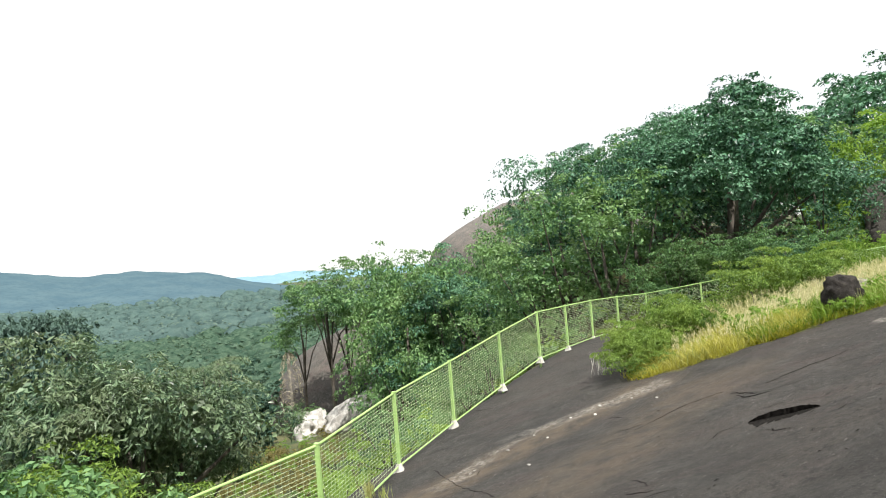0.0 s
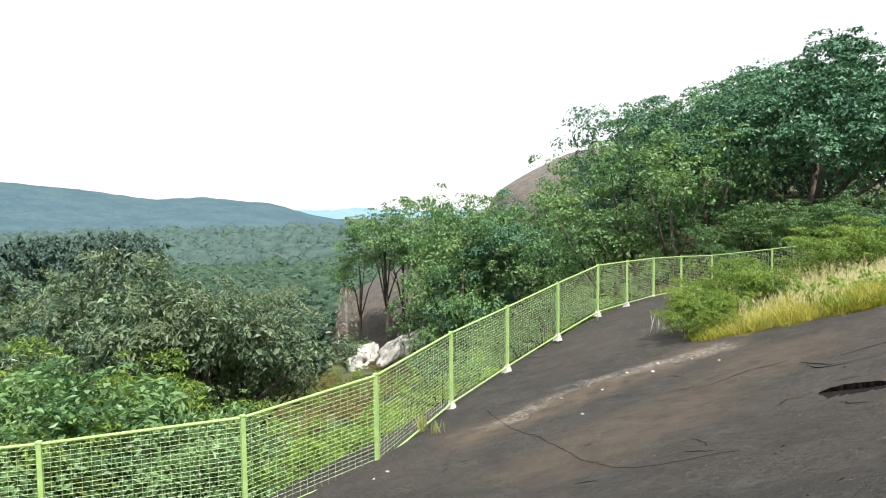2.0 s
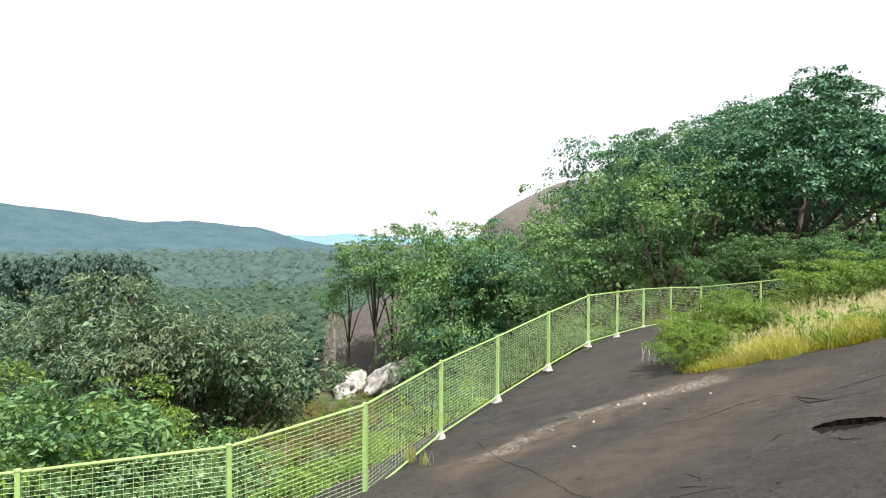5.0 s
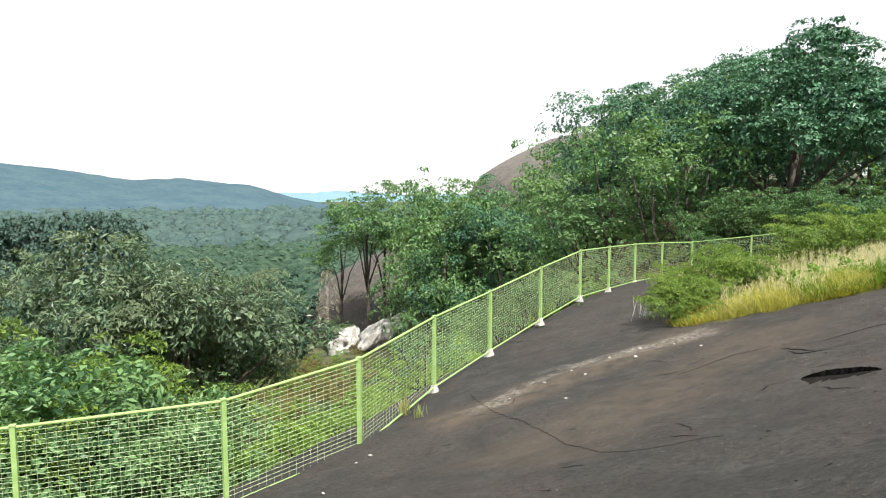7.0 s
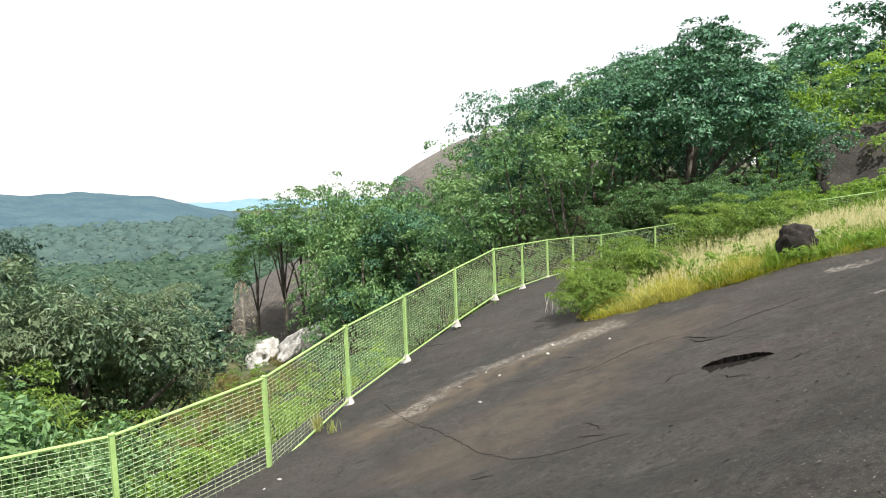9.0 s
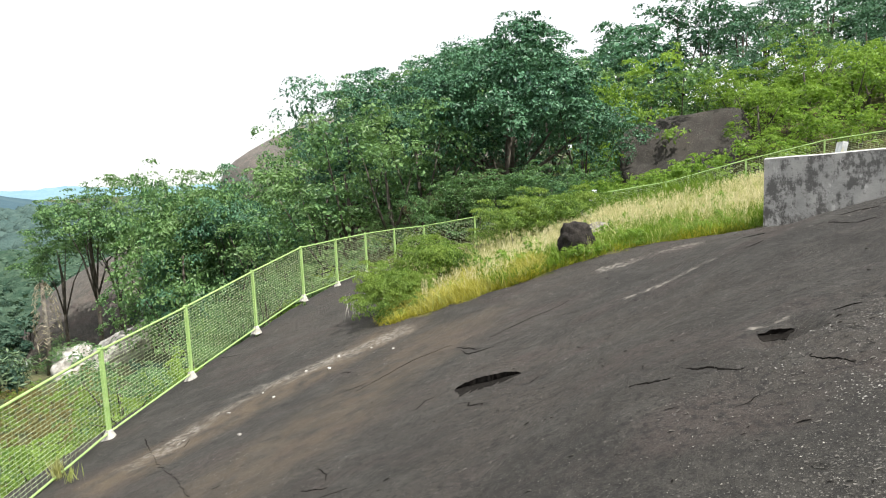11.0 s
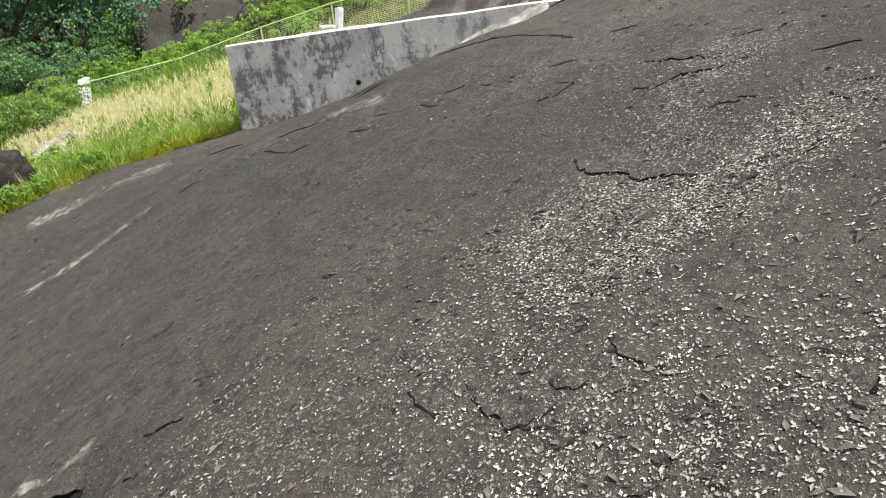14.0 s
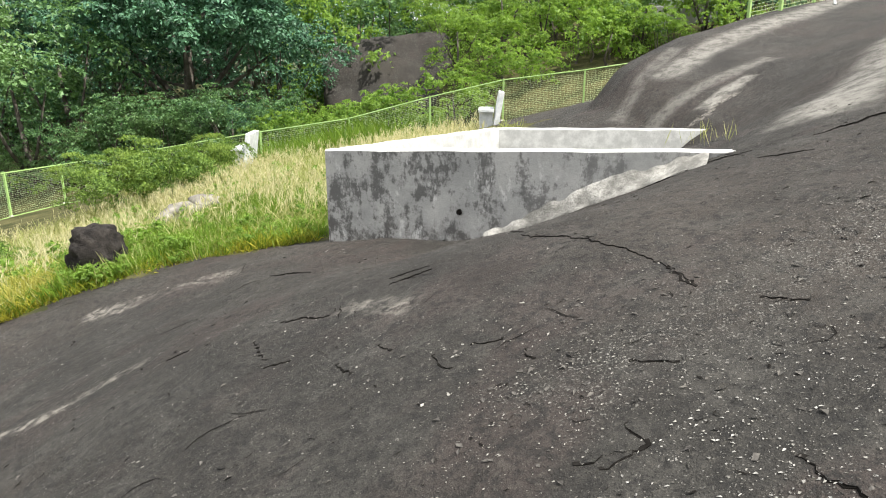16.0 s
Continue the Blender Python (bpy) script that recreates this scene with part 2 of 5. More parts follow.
WHITEWASH = plain_material("weathered_whitewash", (0.55, 0.57, 0.58), (0.78, 0.79, 0.79), 4, 0.85, 0.2, 0.3, 0.01)
GREEN_PAINT = plain_material("light_green_paint", (0.30, 0.46, 0.15), (0.38, 0.55, 0.20), 6, 0.45, 0.4, 0.1, 0.003)
WIRE_PAINT = plain_material("pale_green_wire", (0.50, 0.62, 0.34), (0.58, 0.68, 0.42), 6, 0.5, 0.4, 0.05, 0.002)
# both canopy colours are shifted to blue to paint the valley's haze
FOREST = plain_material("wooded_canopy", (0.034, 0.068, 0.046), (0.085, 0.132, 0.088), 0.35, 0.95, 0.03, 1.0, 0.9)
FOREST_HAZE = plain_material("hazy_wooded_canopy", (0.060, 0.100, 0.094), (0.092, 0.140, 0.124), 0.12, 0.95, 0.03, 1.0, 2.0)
# dirt in hollows, with the shade of the gap put into its colour
CRACK = plain_material("shaded_hollow_dirt", (0.010, 0.009, 0.008), (0.022, 0.02, 0.018), 20, 1.0, 0.05, 0.5, 0.01)
BARK = plain_material("grey_brown_bark", (0.05, 0.042, 0.034), (0.13, 0.115, 0.098), 3, 0.9, 0.15, 0.8, 0.03, (1, 1, 0.25))
DEAD = plain_material("dry_palm_wood", (0.13, 0.118, 0.10), (0.24, 0.22, 0.19), 4, 0.9, 0.15, 0.8, 0.03, (1, 1, 0.3))
ROOF = plain_material("faded_red_roof", (0.30, 0.13, 0.085), (0.42, 0.20, 0.13), 3, 0.85, 0.2, 0.4, 0.02)
LEAF_DARK = leaf_material("dark_broad_leaf", (0.008, 0.038, 0.025), (0.115, 0.255, 0.150), 0.38, 0.12, (0.130, 0.265, 0.145), 0.25)
LEAF_MID = leaf_material("green_leaf", (0.014, 0.052, 0.025), (0.165, 0.295, 0.120), 0.38, 0.26, (0.20, 0.30, 0.105), 0.25)
LEAF_OLIVE = leaf_material("olive_mango_leaf", (0.010, 0.032, 0.020), (0.165, 0.245, 0.140), 0.32, 0.18, (0.19, 0.22, 0.12), 0.4)
LEAF_BRIGHT = leaf_material("bright_shrub_leaf", (0.045, 0.115, 0.018), (0.25, 0.37, 0.075), 0.5, 0.44)
LEAF_YELLOW = leaf_material("yellow_green_leaf", (0.018, 0.055, 0.012), (0.19, 0.28, 0.055), 0.45, 0.28)
LEAF_BROWN = leaf_material("half_dry_scrub_leaf", (0.075, 0.080, 0.025), (0.24, 0.20, 0.075), 0.6, 0.3)
LEAF_FERN = leaf_material("feathery_shrub_leaf", (0.028, 0.068, 0.014), (0.22, 0.33, 0.075), 0.5, 0.30, (0.25, 0.33, 0.065))
LEAF_STRAW = leaf_material("bleached_dead_frond", (0.20, 0.17, 0.12), (0.38, 0.34, 0.26), 0.7, 0.2)
GRASS_DRY = leaf_material("dry_straw_grass", (0.20, 0.22, 0.075), (0.50, 0.485, 0.23), 0.6, 0.35, (0.20, 0.29, 0.065), 0.6)
GRASS_GOLD = leaf_material("golden_dry_grass", (0.26, 0.255, 0.05), (0.50, 0.46, 0.13), 0.6, 0.35)
GRASS_GREEN = leaf_material("fresh_green_grass", (0.06, 0.12, 0.012), (0.17, 0.26, 0.035), 0.55, 0.4)
GRASS_YELLOW = leaf_material("yellowing_grass", (0.21, 0.20, 0.02), (0.45, 0.40, 0.06), 0.55, 0.4, (0.24, 0.34, 0.05))
# valley leaf colours have the air's haze mixed in
LEAF_FAR = leaf_material("hazed_valley_leaf", (0.034, 0.072, 0.055), (0.092, 0.145, 0.104), 0.7, 0.2, (0.13, 0.18, 0.11), 0.02)
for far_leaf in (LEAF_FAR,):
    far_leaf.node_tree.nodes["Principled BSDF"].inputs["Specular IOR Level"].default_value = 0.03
# the stand's leaf colour is lifted and blued to paint haze
LEAF_STAND = leaf_material("hazed_stand_leaf", (0.046, 0.088, 0.074), (0.100, 0.160, 0.128), 0.7, 0.15)
# paler and bluer again: stronger haze put into the leaf colour
LEAF_HAZE = leaf_material("hazed_distant_leaf", (0.062, 0.102, 0.098), (0.098, 0.148, 0.135), 0.9, 0.15, (0.15, 0.19, 0.13), 0.006)
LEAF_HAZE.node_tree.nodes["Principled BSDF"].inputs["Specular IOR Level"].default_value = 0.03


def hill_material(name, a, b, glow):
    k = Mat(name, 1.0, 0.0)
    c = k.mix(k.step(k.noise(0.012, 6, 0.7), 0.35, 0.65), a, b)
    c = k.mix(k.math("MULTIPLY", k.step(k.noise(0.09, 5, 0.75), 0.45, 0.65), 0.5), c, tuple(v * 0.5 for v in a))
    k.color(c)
    # blue emission and bluish colours paint the haze of distance
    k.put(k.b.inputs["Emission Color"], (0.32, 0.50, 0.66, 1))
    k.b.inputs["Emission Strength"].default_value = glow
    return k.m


HILL = hill_material("hazed_wooded_hill", (0.040, 0.072, 0.085), (0.062, 0.098, 0.105), 0.14)
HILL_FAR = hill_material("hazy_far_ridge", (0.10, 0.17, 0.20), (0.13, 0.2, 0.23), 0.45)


# ---- mesh helpers ----
def mesh_np(name, verts, quads, mat, smooth=False):
    me = bpy.data.meshes.new(name)
    verts, quads = np.asarray(verts, dtype=np.float32), np.asarray(quads, dtype=np.int32)
    n, k = quads.shape
    me.vertices.add(len(verts))
    me.vertices.foreach_set("co", verts.ravel())
    me.loops.add(n * k)
    me.loops.foreach_set("vertex_index", quads.ravel())
    me.polygons.add(n)
    me.polygons.foreach_set("loop_start", np.arange(0, n * k, k, dtype=np.int32))
    me.polygons.foreach_set("use_smooth", np.full(n, smooth))
    for m in (mat if isinstance(mat, (list, tuple)) else [mat]):
        me.materials.append(m)
    me.update(calc_edges=True)
    return me


def part(name, me, parent, label=""):
    ob = new(name, me)
    ob.parent = parent
    if label:
        ob["label"] = label
    return ob


def bm_mesh(name, bm, mat, smooth=False):
    me = bpy.data.meshes.new(name)
    bm.to_mesh(me)
    bm.free()
    me.materials.append(mat)
    if smooth:
        me.polygons.foreach_set("use_smooth", np.full(len(me.polygons), True))
    return me


def tube(path, radii, sides=8, caps=True):
    """A bmesh tube along a line of points, with a radius for each."""
    bm = bmesh.new()
    rings = []
    path = [Vector(p) for p in path]
    for i, p in enumerate(path):
        way = (path[min(i + 1, len(path) - 1)] - path[max(i - 1, 0)]).normalized()
        a = way.cross(Vector((0, 0, 1)) if abs(way.z) < 0.95 else Vector((1, 0, 0))).normalized()
        b = way.cross(a)
        rings.append([bm.verts.new(p + (a * math.cos(2 * math.pi * j / sides) + b * math.sin(2 * math.pi * j / sides)) * radii[i]) for j in range(sides)])
    for r, s in zip(rings, rings[1:]):
        for j in range(sides):
            bm.faces.new((r[j], r[(j + 1) % sides], s[(j + 1) % sides], s[j]))
    if caps:
        bm.faces.new(rings[0][::-1])
        bm.faces.new(rings[-1])
    bmesh.ops.recalc_face_normals(bm, faces=bm.faces)
    return bm


def box(bm, size, m, bevel=0.0):
    made = bmesh.ops.create_cube(bm, size=1, matrix=m @ Matrix.Diagonal((*size, 1)))
    if bevel:
        edges = list({e for v in made["verts"] for e in v.link_edges})
        bmesh.ops.bevel(bm, geom=edges, offset=bevel, segments=2, affect="EDGES", profile=0.6)


def leaves_np(rng, centres, out, length, ratio=0.45, fold=0.18, droop=0.0, up=0.5):
    """Folded four-cornered leaves at the centres; out: the way each one points."""
    n = len(centres)
    a = out + rng.normal(0, 0.55, (n, 3))
    a[:, 2] -= droop
    a /= np.linalg.norm(a, axis=1, keepdims=True) + 1e-9
    ref = rng.normal(0, 1 - up, (n, 3)) + np.array([0, 0, up * 1.6])
    b = np.cross(a, ref)
    b /= np.linalg.norm(b, axis=1, keepdims=True) + 1e-9
    c = np.cross(b, a)
    ln = (length * rng.uniform(0.65, 1.35, n))[:, None]
    w = ln * ratio * 0.5
    v = np.stack([centres - a * ln * 0.5, centres + b * w + c * w * fold * 2, centres + a * ln * 0.5, centres - b * w + c * w * fold * 2], 1)
    return v.reshape(-1, 3), np.arange(4 * n).reshape(n, 4)


def canopy_np(rng, centres, out, length, ratio, droop):
    """Folded leaves that lie like shingles on a crown: faces outward and up, tips hanging a little."""
    n = len(centres)
    face = out * 0.9 + rng.normal(0, 0.42, (n, 3)) + np.array([0, 0, 0.5])
    face /= np.linalg.norm(face, axis=1, keepdims=True) + 1e-9
    a = rng.normal(0, 1, (n, 3))
    a[:, 2] -= droop * 2.5
    a -= face * (a * face).sum(1, keepdims=True)
    a /= np.linalg.norm(a, axis=1, keepdims=True) + 1e-9
    b = np.cross(face, a)
    ln = (length * rng.uniform(0.6, 1.35, n))[:, None]
    w = ln * ratio * 0.5
    v = np.stack([centres - a * ln * 0.5, centres + b * w + face * w * 0.3, centres + a * ln * 0.5 - face * ln * 0.08, centres - b * w + face * w * 0.3], 1)
    return v.reshape(-1, 3), np.arange(4 * n).reshape(n, 4)


def crown_points(rng, lobes, n):
    """Points and outward ways in the outer shell of some rounded lobes."""
    vol = np.array([r[0] * r[1] + r[1] * r[2] + r[0] * r[2] for _, r in lobes])
    pick = rng.choice(len(lobes), n, p=vol / vol.sum())
    d = rng.normal(0, 1, (n, 3))
    d[:, 2] = np.where((d[:, 2] < -0.1) & (rng.random(n) < 0.72), -d[:, 2], d[:, 2])
    d /= np.linalg.norm(d, axis=1, keepdims=True)
    c, r = np.array([l[0] for l in lobes])[pick], np.array([l[1] for l in lobes])[pick]
    # uneven outline: tufts and gaps by direction
    lump = 1 + 0.16 * np.sin(d[:, 0] * 7 + pick) * np.sin(d[:, 1] * 6 + 2 * pick) + 0.12 * np.sin(d[:, 2] * 11 + pick * 3)
    rad = (1 - rng.exponential(0.07, n).clip(0, 0.7)) * lump
    return c + d * r * rad[:, None], d


# ---- the lie of the land ----
def smooth(t):
    t = np.clip(t, 0, 1)
    return t * t * (3 - 2 * t)


def bell(x, y, a, b, s):
    return np.exp(-((x - a) ** 2 + (y - b) ** 2) / (2 * s * s))


def slab(x, y):
    """The bare rock slope inside the fence."""
    u, v = np.clip(x, -9, 32) / 10, np.clip(y, -7, 38) / 10
    z = 0.325 + 3.147 * u - 3.314 * v + 0.096 * u * u - 0.12 * u * v + 1.358 * v * v + 0.01 * u ** 3 - 0.23 * u * u * v - 0.03 * u * v * v - 0.215 * v ** 3
    z = z - 0.10 * bell(x, y, 5.05, 5.25, 0.13) + 0.365 * bell(x, y, 4.8, 5.0, 1.6) + 0.507 * bell(x, y, 8.9, 7.9, 2.0) + 0.321 * bell(x, y, 7.5, 14.3, 1.8) - 0.139 * bell(x, y, 11.6, 13.2, 1.8) - 0.45 * bell(x, y, 10.9, 9.6, 1.15) - 0.95 * bell(x, y, 15.5, 11.5, 1.5)
    # second back of rock beyond the tank: a steep rounded end, then a long rising crest
    u = (x - 17.6 + 0.45 * (14.6 - y)) * 0.91
    top = np.interp(u, [-1.2, -0.5, 0.0, 0.35, 0.8, 1.4, 2.7, 5.8, 9.3, 14.3, 20], [-6.0, -0.6, 1.75, 2.5, 3.0, 3.32, 3.8, 4.5, 5.15, 6.2, 7.2])
    hump = top - 0.25 * np.maximum(0, 14.6 - y) - 0.05 * np.maximum(0, 12.0 - y) ** 2 - 2.4 * smooth((y - 15.0) / 2.6)
    gap = np.clip(0.5 + 0.5 * (hump - z) / 0.3, 0, 1)
    return z * (1 - gap) + hump * gap + 0.3 * gap * (1 - gap)


def land(x, y):
    x, y = np.asarray(x, float), np.asarray(y, float)
    dl = np.maximum(0, (x + 3.0) * -0.917 + (y - 10.6) * 0.398 - 2.0)
    db = np.maximum(0, (x - 14.8) * 0.527 + (y - 31.0) * 0.85 - 0.8)
    az = np.degrees(np.arctan2(x, np.maximum(y, 1e-3)))
    left = smooth((14 - az) / 22) * smooth((y + 30) / 30)
    valley = -(3 * (1 - np.exp(-dl / 10)) + 20 * (1 - np.exp(-dl / 95)) + 18 * (1 - np.exp(-dl / 600)))
    hill = 11 * (1 - np.exp(-db / 50))
    return slab(x, y) + valley * left * (dl > 0) + hill * (1 - left)


def at_land(x, y):
    return float(land(x, y))


# ---- ground: one sheet to the horizon ----
def spaced(lo, hi, step, far_lo, far_hi, grow=1.16):
    mid = list(np.arange(lo, hi, step))
    down, up, s = [], [], step
    p = lo
    while p > far_lo:
        s *= grow
        p -= s
        down.append(p)
    s, p = step, mid[-1]
    while p < far_hi:
        s *= grow
        p += s
        up.append(p)
    return np.array(down[::-1] + mid + up)


def inside_grass(x, y):
    """How far into the grassy strip a place lies, in metres (below 0: on rock)."""
    edge = np.interp(x, [2.4, 3.4, 5.3, 7.3, 9.0, 10.2, 14.0, 18.0], [17.6, 15.6, 14.5, 13.5, 12.9, 12.2, 14.0, 16.5])
    back = (x - 3.1 - 0.13 * np.maximum(0, y - 17)) * 0.9
    return np.minimum(np.minimum(y - edge, back), np.where(x > 15.5, 17.5 - x, 9.0))


gx, gy = spaced(-3.0, 17.0, 0.075, -4200, 2600), spaced(1.0, 17.0, 0.075, -600, 4200)
GX, GY = np.meshgrid(gx, gy, indexing="ij")
GZ = land(GX, GY)
near = smooth((60 - np.hypot(GX, GY)) / 40)
rough = np.zeros_like(GZ)
for i in range(len(gx)):
    if -12 < gx[i] < 32:
        for j in range(len(gy)):
            if -8 < gy[j] < 40:
                p = Vector((gx[i], gy[j], 0.0))
                rough[i, j] = 0.055 * noise.noise(p * 0.55) + 0.028 * noise.noise(p * 1.7) + 0.010 * noise.noise(p * 5.5)
GZ += rough
# the worn hole in the rock
GZ -= 0.15 * np.exp(-(((GX - 4.98) / 0.17) ** 2 + ((GY - 5.1) / 0.12) ** 2))
nx, ny = GX.shape
idx = np.arange(nx * ny).reshape(nx, ny)
quads = np.stack([idx[:-1, :-1], idx[1:, :-1], idx[1:, 1:], idx[:-1, 1:]], -1).reshape(-1, 4)
me = mesh_np("ground", np.stack([GX, GY, GZ], -1).reshape(-1, 3), quads, [ROCK, SOIL, WOODS_FLOOR], True)
cx, cy = (GX[:-1, :-1] + GX[1:, 1:]) / 2, (GY[:-1, :-1] + GY[1:, 1:]) / 2
out = np.maximum((cx + 3.0) * -0.917 + (cy - 10.6) * 0.398 - 2.3, (cx - 14.8) * 0.527 + (cy - 31.0) * 0.85)
kind = np.where(out > 25, 2, np.where((out > 0) | (inside_grass(cx, cy) + 0.18 * np.sin(cx * 5.1) + 0.12 * np.sin(cx * 13 + cy * 9) > 0.1), 1, 0))
me.polygons.foreach_set("material_index", kind.ravel().astype(np.int32))
tagged(new("ground", me), "dark weathered granite slope with pale lichen, running into wooded valley", "ground", kind="structure")


def ground_z(x, y):
    """The built sheet's height, between its points."""
    i = min(max(int(np.searchsorted(gx, x)) - 1, 0), nx - 2)
    j = min(max(int(np.searchsorted(gy, y)) - 1, 0), ny - 2)
    u, v = (x - gx[i]) / (gx[i + 1] - gx[i]), (y - gy[j]) / (gy[j + 1] - gy[j])
    return float((GZ[i, j] * (1 - v) + GZ[i, j + 1] * v) * (1 - u) + (GZ[i + 1, j] * (1 - v) + GZ[i + 1, j + 1] * v) * u)


# ---- concrete tank beyond the slope ----
A, B = Vector((9.98, 11.92, 0)), Vector((13.8, 13.4, 0))
C, R = Vector((17.2, 11.0, 0)), Vector((13.3, 6.85, 0))
tank = tagged(new("water_tank"), "open grey concrete water tank stained with dark algae, set into rock", "water tank")


def wall(name, a, b, top_a, top_b, base, thick, inward, lined=True):
    """An upright concrete wall from a to b, whose outer face is that line."""
    way = (b - a).normalized()
    n = Vector((-way.y, way.x, 0)) * (1 if inward else -1)
    bm = bmesh.new()
    k = 14
    rows = []
    for i in range(k + 1):
        p = a.lerp(b, i / k)
        top = top_a + (top_b - top_a) * i / k + 0.006 * math.sin(i * 2.1)
        rows.append([bm.verts.new((q.x, q.y, z)) for q, z in ((p, base), (p, top - 0.02), (p + n * 0.02, top), (p + n * (thick - 0.02), top), (p + n * thick, top - 0.02), (p + n * thick, base))])
    for r, s in zip(rows, rows[1:]):
        for j in range(5):
            bm.faces.new((r[j], s[j], s[j + 1], r[j + 1]))
    bm.faces.new(rows[0])
    bm.faces.new(rows[-1][::-1])
    bmesh.ops.recalc_face_normals(bm, faces=bm.faces)
    me = bm_mesh(name, bm, CONCRETE)
    me.materials.append(RIM)
    for p in me.polygons:
        if p.normal.z > 0.6 or (lined and p.normal.dot(n) > 0.7):
            p.material_index = 1
    return part(name, me, tank)


TOP_A, TOP_R, TOP_B, TOP_C = 1.99, 2.27, 2.0, 2.0
wall("front_wall", A, R, TOP_A, TOP_R, 0.3, 0.2, True)
wall("side_wall", B, A + (B - A).normalized() * 0.06, TOP_B, TOP_A, 0.0, 0.2, True)
wall("back_wall", C, B, TOP_C, TOP_B, 0.0, 0.2, True)
bm = bmesh.new()
bm.faces.new([bm.verts.new((p.x, p.y, 1.05)) for p in (A, R, C, B)])
bmesh.ops.recalc_face_normals(bm, faces=bm.faces)
part("tank_floor", bm_mesh("tank_floor", bm, CONCRETE), tank)
# small drain pipe mouth in the front wall: a solid stub, its dark inside painted
w = (R - A).normalized()
nrm = Vector((w.y, -w.x, 0))
d = A + w * 1.93 + Vector((0, 0, 1.33))
part("drain_pipe", bm_mesh("drain_pipe", tube([d - nrm * 0.03, d + nrm * 0.035], [0.036, 0.036], 10), CRACK), tank, "dark drain pipe mouth")


def mortar_fillet():
    """Pale mortar smeared along the foot of the wall where it meets the rock."""
    bm = bmesh.new()
    rows = []
    for i in range(41):
        f = i / 40
        p = A.lerp(R, 0.37 + 0.40 * f)
        wide = 0.07 + 0.24 * f + 0.04 * noise.noise(Vector((i * 0.5, 0, 0)))
        q, m = p + nrm * wide, p + nrm * wide * 0.45
        g, gm, gq = (ground_z(v.x, v.y) for v in (p, m, q))
        hi = min(g + 0.07 + 0.12 * math.sin(math.pi * f) + 0.08 * noise.noise(Vector((i * 0.35, 3, 0))), 2.22)
        rows.append([bm.verts.new((p.x + nrm.x * 0.004, p.y + nrm.y * 0.004, hi)), bm.verts.new((m.x, m.y, max(gm + 0.03, gm * 0.6 + hi * 0.4))), bm.verts.new((q.x, q.y, gq + 0.01)), bm.verts.new((q.x, q.y, gq - 0.2))])
    for r, s in zip(rows, rows[1:]):
        for j in range(3):
            bm.faces.new((r[j], s[j], s[j + 1], r[j + 1]))
    bmesh.ops.recalc_face_normals(bm, faces=bm.faces)
    return bm


part("mortar_fillet", bm_mesh("mortar_fillet", mortar_fillet(), SMEAR, True), tank, "pale mortar smeared between wall and rock")


# ---- green mesh fence ----
H = 1.82
POSTS = [(-13.5, 6.6), (-10.4, 7.3), (-7.35, 8.05), (-4.72, 9.3), (-3.15, 11.35), (-2.44, 14.98), (-1.43, 18.1), (-0.1, 21.1), (1.25, 24.1), (2.5, 27.1), (3.9, 30.4), (5.55, 33.5), (7.5, 36.2),
         (10.0, 34.6), (12.4, 32.9), (14.77, 31.0), (18.1, 29.4), (21.2, 27.9), (23.8, 26.2), (26.3, 24.0), (28.8, 21.8)]
POST_Z = [-3.9, -3.75, -3.5, -3.36, -3.15, -3.04, -2.88, -2.53, -2.22, -2.32, -2.45, -2.6, -2.75, -2.3, -1.8, -1.3, -0.78, 0.1, 0.8, 1.2, 1.7]


def fence_post_mesh(h=H):
    bm = bmesh.new()
    box(bm, (0.075, 0.075, h + 0.25), pose(0, 0, h / 2 - 0.1), 0.008)
    box(bm, (0.088, 0.088, 0.03), pose(0, 0, h + 0.03), 0.006)
    return bm_mesh("post", bm, GREEN_PAINT)


def footing_mesh():
    bm = bmesh.new()
    bmesh.ops.create_cone(bm, cap_ends=True, segments=9, radius1=0.15, radius2=0.07, depth=0.22)
    for v in bm.verts:
        v.co.x *= 1.2
        v.co += Vector((0.02 * math.sin(v.co.y * 40), 0.02 * math.sin(v.co.x * 37), 0.015 * math.sin(v.co.x * 60)))
    return bm_mesh("footing", bm, MORTAR)


def panel_meshes(a, b, gap=0.075, thick=0.0030):
    """Rail and welded wires between two posts' tops, sheared to follow the slope."""
    along = b - a
    ln = math.hypot(along.x, along.y)
    side = Vector((-along.y, along.x, 0)).normalized()

    def bar(bm, p, q, t):
        up = Vector((0, 0, 1)) if abs((q - p).normalized().z) < 0.9 else along.normalized()
        vs = []
        for e in (p, q):
            vs.append([bm.verts.new(e + o) for o in (side * t, up * t, side * -t, up * -t)])
        for j in range(4):
            bm.faces.new((vs[0][j], vs[0][(j + 1) % 4], vs[1][(j + 1) % 4], vs[1][j]))

    top = tube([a, b], [0.026, 0.026], 8)
    low = tube([a - Vector((0, 0, H - 0.12)), b - Vector((0, 0, H - 0.12))], [0.022, 0.022], 8)
    bm = bmesh.new()
    for i in range(1, int((H - 0.14) / gap)):
        o = Vector((0, 0, -gap * i))
        bar(bm, a + o, b + o, thick)
    for i in range(1, int(ln / 0.14)):
        p = a + along * (i * 0.14 / ln)
        bar(bm, p + Vector((0, 0, -0.02)), p + Vector((0, 0, -H + 0.12)), thick * 0.62)
    return top, low, bm


